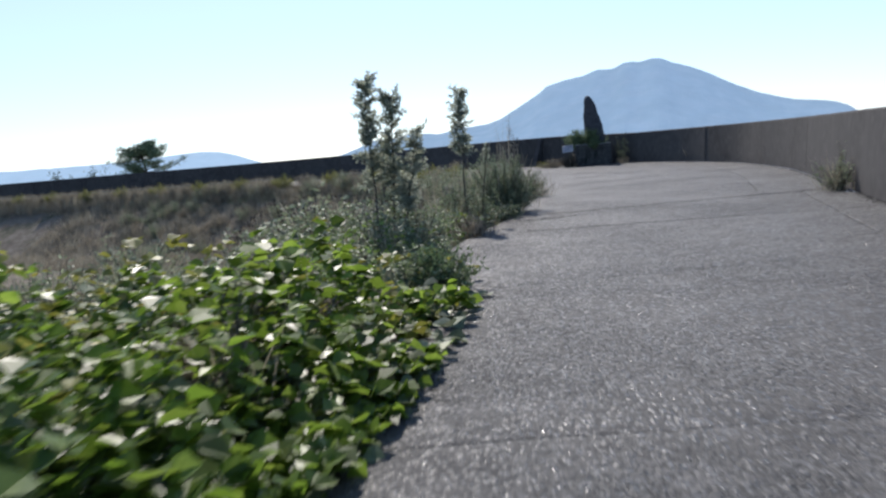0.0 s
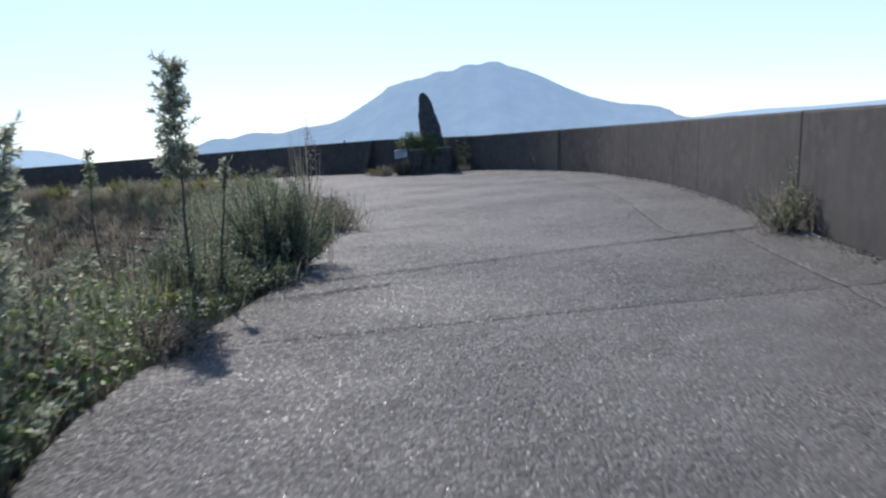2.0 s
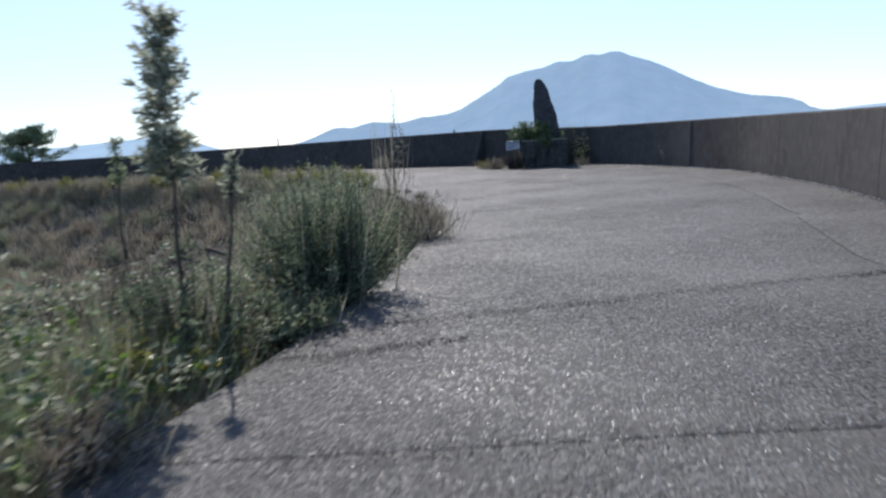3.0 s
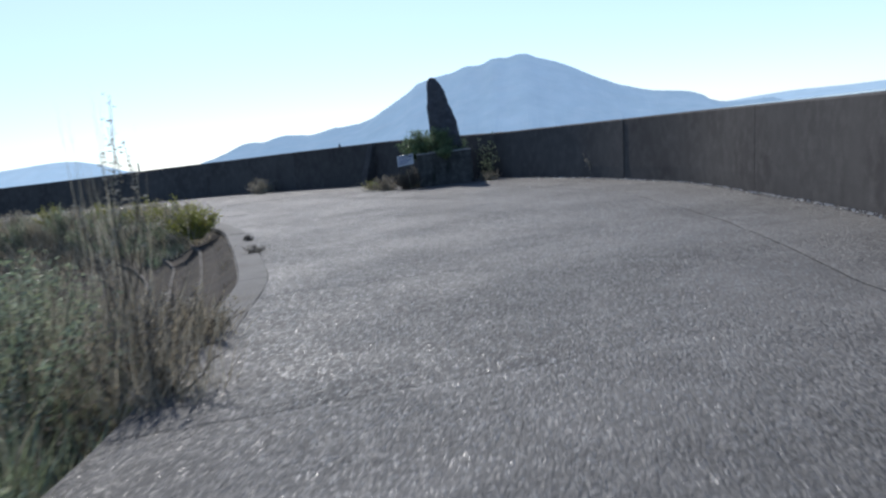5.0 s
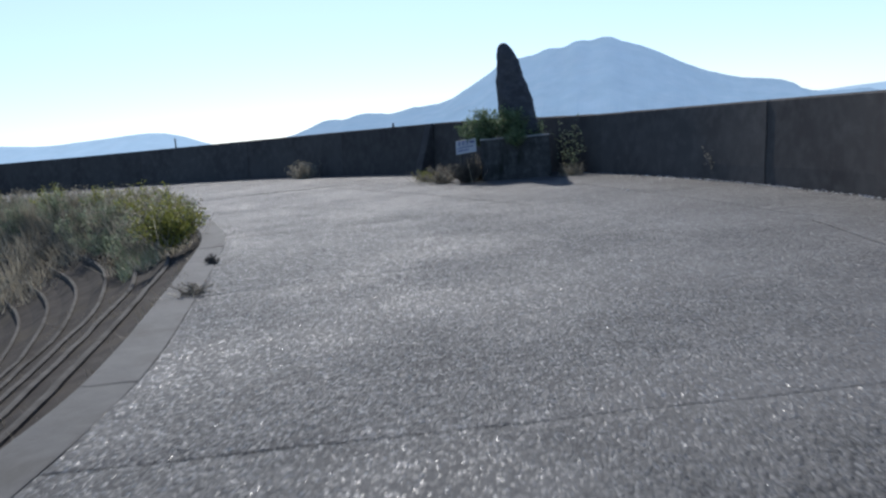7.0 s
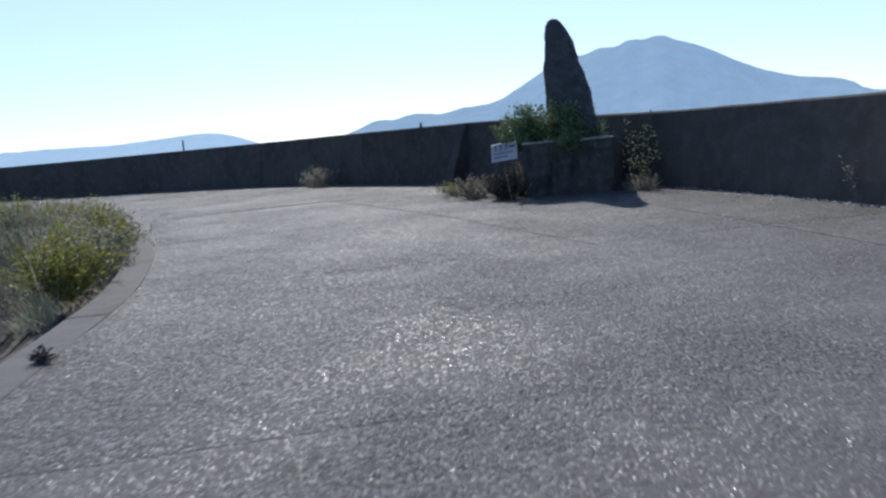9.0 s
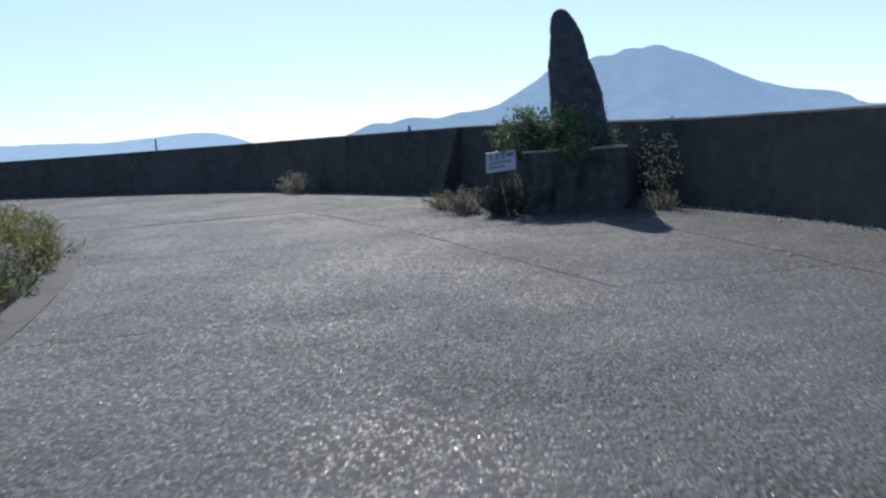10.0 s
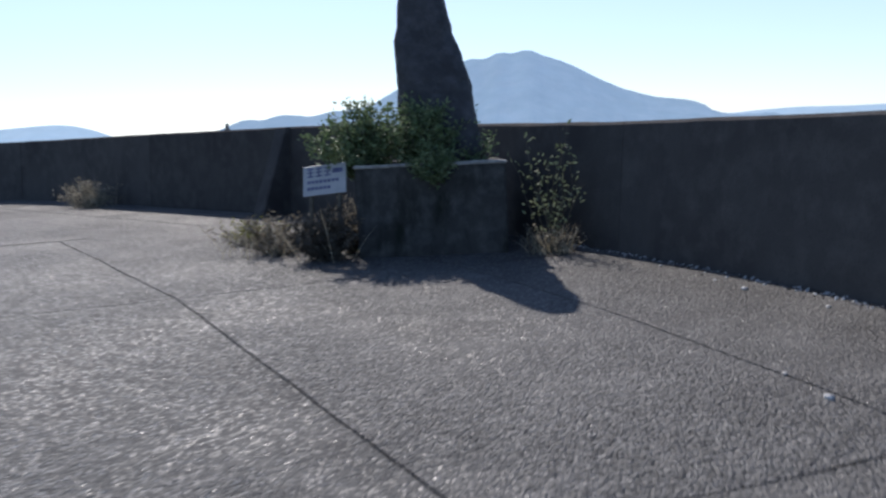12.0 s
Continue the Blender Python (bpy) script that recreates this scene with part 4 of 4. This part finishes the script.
for i, (x, y, d) in enumerate(scatter(26, random.Random(91), (0.5, 3.2), (-2.5, -27.5, 1.5, -18.5))):
    if i == 0:
        reed = bush("weed", (x, y, -0.15 - 0.25 * d), 0.22, 0.85, M_PALE, "dry stalks with pale seed heads", 92, 90, 0.04, 8, 0.25, 24, "weed", 3.6, "dry stalks on the bank")
    else:
        copy_thing(reed, pose(x, y, -0.15 - 0.25 * d, 0, 0, 47 * i))

sapling((0.08, -25.95, -0.22), 2.2, "slender dark-leaved young tree with three stems", 31, ((-0.05, 0.0, 2.2, 0.02), (0.2, 0.1, 2.02, 0.055), (0.4, 0.0, 1.6, 0.18)), M_FEATHER, 1250, 0.5, 0.16, 0.064)
sapling((0.54, -23.4, -0.2), 2.0, "slender young tree with a feathery leafy top", 32, ((0.02, 0.0, 2.1, 0.02),), M_FEATHER, 1150, 0.64, 0.15, 0.062)
sapling((0.7, -23.35, -0.2), 1.5, "thin leaning shoot with a few grey leaves", 34, ((0.0, 0.0, 1.35, 0.3),), M_FEATHER, 110, 0.85, 0.05, 0.05)
sapling((-1.6, -20.5, -0.5), 1.7, "thin weed with a small leafy head", 33, ((0.0, 0.0, 1.85, 0.0),), M_GREY, 140, 0.8, 0.06, 0.06)
bush("bush", (0.85, -21.7, -0.08), 0.8, 1.12, M_SAGE, "full dull green bush hanging over the road edge", 41, 19000, 0.036, 170, 0.1, 70)
bush("weed", (0.85, -22.75, -0.05), 0.5, 0.34, M_SAGE, "low leafy green weed at the road edge", 141, 1500, 0.05, 36, 0.2, 60, "weed")
bush("weed", (0.5, -23.7, -0.1), 0.6, 0.36, M_YELLOW, "low yellow green weed at the road edge", 147, 1300, 0.05, 40, 0.3, 120, "weed")
bush("weed", (1.62, -29.1, -0.03), 0.42, 0.4, M_GREEN, "dark green weed hanging over the road edge", 149, 3800, 0.05, 60, 0.2, 20, "weed")
herb = bush("herb", (1.15, -33.2, -0.1), 0.5, 0.62, M_HERB, "feathery bright green herb among the creeper", 151, 3600, 0.045, 60, 0.2, 0, "herb", 0.4, "herbs among the creeper")
for x, y, turn in ((0.75, -32.6, 40), (1.45, -33.9, 100), (0.35, -33.3, 160), (0.95, -31.2, 220), (0.1, -31.9, 300), (-0.6, -32.4, 20)):
    copy_thing(herb, pose(x, y, -0.1 - 0.1 * (1.2 - x), 0, 0, turn))
dry_clump = bush("weed", (1.3, -31.4, -0.05), 0.4, 0.62, M_BROWN, "brown dry stalks standing out of the creeper", 152, 900, 0.035, 30, 0.3, 120, "weed", 0.4, "dry clumps in the creeper")
for x, y, turn in ((0.9, -30.2, 40), (0.3, -30.9, 100), (-0.3, -31.4, 200), (1.5, -32.4, 250), (-1.2, -30.6, 310)):
    copy_thing(dry_clump, pose(x, y, -0.05 - 0.15 * (1.5 - x), 0, 0, turn))
bush("weed", (0.98, -25.05, -0.03), 0.36, 0.3, M_BROWN, "brown weed hanging over the road edge", 150, 900, 0.045, 34, 0.3, 120, "weed")
bush("weed", (0.5, -25.8, -0.1), 0.5, 0.32, M_BROWN, "low reddish brown weed at the road edge", 148, 1300, 0.045, 40, 0.3, 160, "weed")
bush("bush", (0.15, -25.6, -0.25), 0.65, 0.85, M_SAGE, "dark green bush round the feet of the young trees", 142, 6000, 0.045, 90, 0.2, 60)
bush("bush", (0.5, -23.3, -0.3), 0.6, 0.95, M_SAGE, "dull green bush round the foot of a young tree", 155, 5200, 0.042, 90, 0.2, 60)
bush("bush", (-0.4, -22.6, -0.5), 0.7, 0.95, M_BROWN, "brown withered bush on the bank", 156, 3600, 0.045, 80, 0.3, 200)
bush("bush", (0.55, -26.6, -0.15), 0.5, 0.5, M_SAGE, "dark green bush at the road edge", 143, 3200, 0.045, 60, 0.2, 90)
bush("bush", (0.35, -20.3, -0.15), 0.8, 1.05, M_GREY, "loose grey green bush hanging over the road edge", 42, 5000, 0.042, 80, 0.3, 320)
bush("weed", (0.1, -16.9, -0.1), 0.34, 1.85, M_PALE, "tall dry weed with pale seed heads", 43, 260, 0.035, 9, 0.25, 40, "weed", 3.0)
bush("weed", (0.75, -18.0, -0.06), 0.55, 0.6, M_BROWN, "brown withered weed clump beside the kerb", 144, 700, 0.04, 30, 0.3, 260, "weed")
bush("weed", (0.42, -16.6, -0.05), 0.42, 0.4, M_STRAW, "dry straw-coloured weed over the kerb", 244, 900, 0.04, 34, 0.3, 260, "weed")
bush("weed", (0.3, -16.05, -0.08), 0.24, 0.2, M_BROWN, "brown withered weed over the kerb", 245, 400, 0.035, 24, 0.3, 140, "weed")
screen = bush("bush", (-0.05, -18.3, -0.25), 0.8, 1.08, M_GREY, "dry grey green bush at the head of the terrace", 246, 3800, 0.045, 70, 0.3, 300, "bush", 0.4, "bushes at the head of the terrace")
for x, y, turn in ((-0.35, -17.5, 60), (-0.75, -16.8, 130), (-1.25, -16.1, 200), (-1.7, -16.6, 20), (-0.9, -18.2, 290)):
    copy_thing(screen, pose(x, y, -0.3 + 0.1 * (x + 0.3), 0, 0, turn))
bush("weed", (0.25, -17.0, -0.1), 0.5, 0.7, M_BROWN, "brown withered weed clump beside the kerb", 44, 500, 0.04, 24, 0.3, 220, "weed")
bush("weed", (6.0, -21.3, 0), 0.4, 0.62, M_GREY, "dry grey green weed growing from the wall foot", 45, 700, 0.045, 34, 0.3, 120, "weed")
hedge = [bush("bush", (-3.55, -6.75, -0.08), 0.6, 0.66, M_YELLOW, "yellow green bush hanging over the kerb", 46, 3200, 0.055, 60, 0.15, 60),
         bush("bush", (-4.35, -5.35, -0.08), 0.65, 0.62, M_STRAW, "pale dry bush hanging over the kerb", 47, 2200, 0.055, 50, 0.25, 160),
         bush("bush", (-5.1, -4.1, -0.08), 0.62, 0.72, M_YELLOW, "yellow green bush hanging over the kerb", 146, 3000, 0.055, 56, 0.15, 80)]
for x, y, k in ((-5.85, -3.0, 1), (-6.7, -2.05, 2), (-7.6, -1.2, 1), (-8.7, -0.25, 0), (-10, 0.75, 1), (-11.5, 1.75, 2), (-13.2, 2.6, 1)):
    copy_thing(hedge[k], pose(x, y, -0.08, 0, 0, 70 * x))
rim_line = EDGE[along(EDGE, (-14.5, 3.5)):along(EDGE, (-42, 10.6))]
for k, (x, y) in enumerate(offset(rim_line, 0.35)[::4]):
    copy_thing(hedge[1 if k % 3 else 2], pose(x, y, -0.12, 0, 0, 83 * k))
bush("bush", (-6.75, 7.5, 0), 0.62, 0.6, M_STRAW, "small pale dry bush at the foot of the wall", 48, 1500, 0.045, 36, 0.15, 120)
bush("weed", (4.35, -3.4, 0), 0.2, 0.75, M_PALE, "thin dry weed with pale leaves at the wall foot", 49, 150, 0.045, 7, 0.2, 0, "weed", 1.5)
bush("weed", (-1.54, -9.5, 0.0), 0.09, 0.08, M_DARKPEBBLE, "small dark withered clump in the kerb joint", 50, 150, 0.035, 10, 0.2, 0, "weed")
bush("weed", (-0.85, -11.28, 0.0), 0.22, 0.12, M_BROWN, "small flat withered weed in the kerb joint", 51, 160, 0.03, 14, 0.2, 30, "weed")
bush("shrub", (0.02, 0.4, 0.78), 0.62, 0.62, M_GREEN, "leafy green shrub leaning over the corner of the pedestal", 52, 5200, 0.062, 60, 0.35, 0, "shrub")
bush("shrub", (0.62, 0.34, 0.8), 0.4, 0.72, M_GREEN, "leafy green shrub at the foot of the standing stone", 53, 4200, 0.06, 50, 0.2, 0, "shrub")
bush("shrub", (0.78, 0.06, 0.72), 0.26, 0.34, M_GREEN, "leafy green shrub spilling over the pedestal rim", 153, 1900, 0.05, 34, 0.2, 0, "shrub")
bush("shrub", (1.12, 0.5, 0.8), 0.28, 0.5, M_GREEN, "thin green shrub beside the standing stone", 154, 420, 0.05, 14, 0.4, 0, "shrub")
bush("weed", (1.85, 0.2, 0), 0.4, 1.42, M_SAGE, "tall twiggy weed with small leaves beside the pedestal", 54, 260, 0.055, 13, 0.25, 0, "weed", 1.2)
bush("weed", (1.85, 0.05, 0), 0.3, 0.3, M_STRAW, "pale grass tuft beside the pedestal", 55, 240, 0.05, 22, 0.2, 160, "weed")
bush("weed", (-0.95, 0.5, 0), 0.78, 0.4, M_BROWN, "brown withered weeds at the pedestal foot", 56, 1900, 0.045, 44, 0.25, 70, "weed")
bush("weed", (-0.3, -0.08, 0), 0.4, 0.6, M_STEM, "dark dead twiggy weed under the small sign", 57, 3200, 0.05, 60, 0.15, 12, "weed")
bush("weed", (-0.14, 0.4, 0), 0.3, 0.62, M_BROWN, "brown withered weeds at the pedestal foot", 157, 900, 0.045, 34, 0.2, 40, "weed")
bush("weed", (-1.5, 1.4, 0), 0.5, 0.3, M_YELLOW, "yellowing weeds at the pedestal foot", 58, 600, 0.045, 30, 0.2, 120, "weed")

scrub_rnd = random.Random(77)
scrub_kinds = []
for k, (mat, size, high) in enumerate(((M_STRAW, 0.7, 0.6), (M_GREY, 0.8, 0.7), (M_BROWN, 0.6, 0.5), (M_GREY, 0.6, 0.9))):
    scrub_kinds.append(bush("scrub", (-6.2 - 1.4 * k, -2.9 + 1.1 * k, -0.25), size, high, mat, ("pale straw", "grey green", "brown withered", "tall grey green")[k] + " scrub bush on the far bank", 80 + k, 1100, 0.06, 36, 0.3, 120, "bush", 0.4, "scrub on the bank"))
spots = scatter(40, scrub_rnd, (0.3, 1.2), (-20, -6, -4.0, 5.5)) + scatter(36, scrub_rnd, (1.5, 7.0), (-24, -3.4, -9, 6)) + scatter(40, scrub_rnd, (5.0, 13.0), (-15, -30, -5, -9))
for (x, y, d), z in zip(spots, ground_z([(x, y) for x, y, d in spots])):
    copy_thing(scrub_rnd.choice(scrub_kinds), pose(x, y, z - 0.02, 0, 0, scrub_rnd.uniform(0, 360)))
mounds = scatter(46, scrub_rnd, (2.6, 9.0), (-9, -27, 0, -12))
for (x, y, d), z in zip(mounds, ground_z([(x, y) for x, y, d in mounds])):
    big = scrub_rnd.uniform(1.1, 1.9)
    copy_thing(scrub_rnd.choice(scrub_kinds), pose(x, y, z + 0.1, 0, 0, scrub_rnd.uniform(0, 360)) @ Matrix.Diagonal((big * 1.2, big * 1.2, big * 0.9, 1)))
edge_spots = scatter(110, scrub_rnd, (0.5, 4.5), (-4, -28.5, 2, -17.2))
for (x, y, d), z in zip(edge_spots, ground_z([(x, y) for x, y, d in edge_spots])):
    copy_thing(scrub_rnd.choice(scrub_kinds), pose(x, y, z - 0.1, 0, 0, scrub_rnd.uniform(0, 360)))

wall_post((-13.2, 11.65, 1.27), 0.38, "short metal post on the parapet wall")
wall_post((-3.35, 5.95, 1.32), 0.12, "low metal stub on the parapet wall")
pine((-32.5, 19.0, -1.3), 5.6, "dark wind-bent pine beyond the parapet wall", 61)
bush("far_bush", (-37.0, 20.0, -1.7), 1.9, 4.3, M_FARBUSH, "shrub beyond the parapet wall, coloured pale for haze", 62, 2200, 0.2, 40, 0.1, 0, "bush")
bush("far_bush", (-41.5, 21.0, -1.7), 1.9, 3.9, M_FARBUSH, "shrub beyond the parapet wall, coloured pale for haze", 63, 1700, 0.2, 34, 0.1, 0, "bush")

for i, (x, y, s) in enumerate(((3.14, -1.98, 0.06), (2.91, -4.38, 0.05), (2.97, -0.75, 0.035), (3.25, -1.1, 0.03), (3.02, -1.6, 0.03), (3.5, -2.6, 0.04), (2.83, -4.02, 0.03), (2.5, -0.3, 0.035), (4.2, -3.5, 0.05))):
    pebble((x, y, 0), s * 0.55, M_PEBBLE, "pale pebble on the concrete by the wall", i)


def gravel_line(name, line, n, width, size, mat, label, seed):
    """Loose grit swept against an edge: too small to count."""
    rnd = random.Random(seed)
    s = Soup()
    for _ in range(n):
        q = rnd.uniform(0, len(line) - 1.01)
        k = int(q)
        p = line[k] * (1 - q + k) + line[k + 1] * (q - k)
        o = Vector((p[0] - abs(rnd.gauss(0, width)), p[1] + rnd.gauss(0, 0.05), 0.004))
        r = size * rnd.uniform(0.4, 1.5)
        i = len(s.v)
        t = rnd.uniform(0, 6.28)
        for a in range(5):
            s.v.append(o + Vector((math.cos(t + a * 1.257) * r, math.sin(t + a * 1.257) * r * 0.7, 0)))
        s.v.append(o + Vector((r * 0.2, 0, r * rnd.uniform(0.5, 0.9))))
        s.f += [(i + a, i + (a + 1) % 5, i + 5) for a in range(5)]
    tagged(s.make(name, mat), label, "gravel", kind="stuff")


foot_line = offset(WALL, 0.03)
gravel_line("wall_grit", foot_line[along(foot_line, (6.2, -22)):along(foot_line, (1.5, 1.2))], 1400, 0.05, 0.012, M_PEBBLE, "pale grit along the foot of the wall", 5)
gravel_line("wall_dirt", foot_line[along(foot_line, (6.2, -24)):along(foot_line, (-9, 9.8))], 2500, 0.07, 0.012, M_DARKPEBBLE, "dark dirt along the foot of the wall", 6)


for n, (a, b, many, wide) in enumerate((((0.93, -23.6), (2.15, -23.05), 420, 0.008), ((1.5, -22.66), (6.15, -20.72), 900, 0.014), ((4.6, -21.4), (5.9, -20.85), 260, 0.035), ((1.7, -24.98), (4.4, -24.4), 320, 0.01))):
    gravel_line("joint_dirt", wander(a, b, 60, n + 1), many * 2, wide, 0.0045, M_DARKPEBBLE, "dark dirt caught in a joint of the road", 30 + n)

build_terrace()
build_kerb()
build_road()
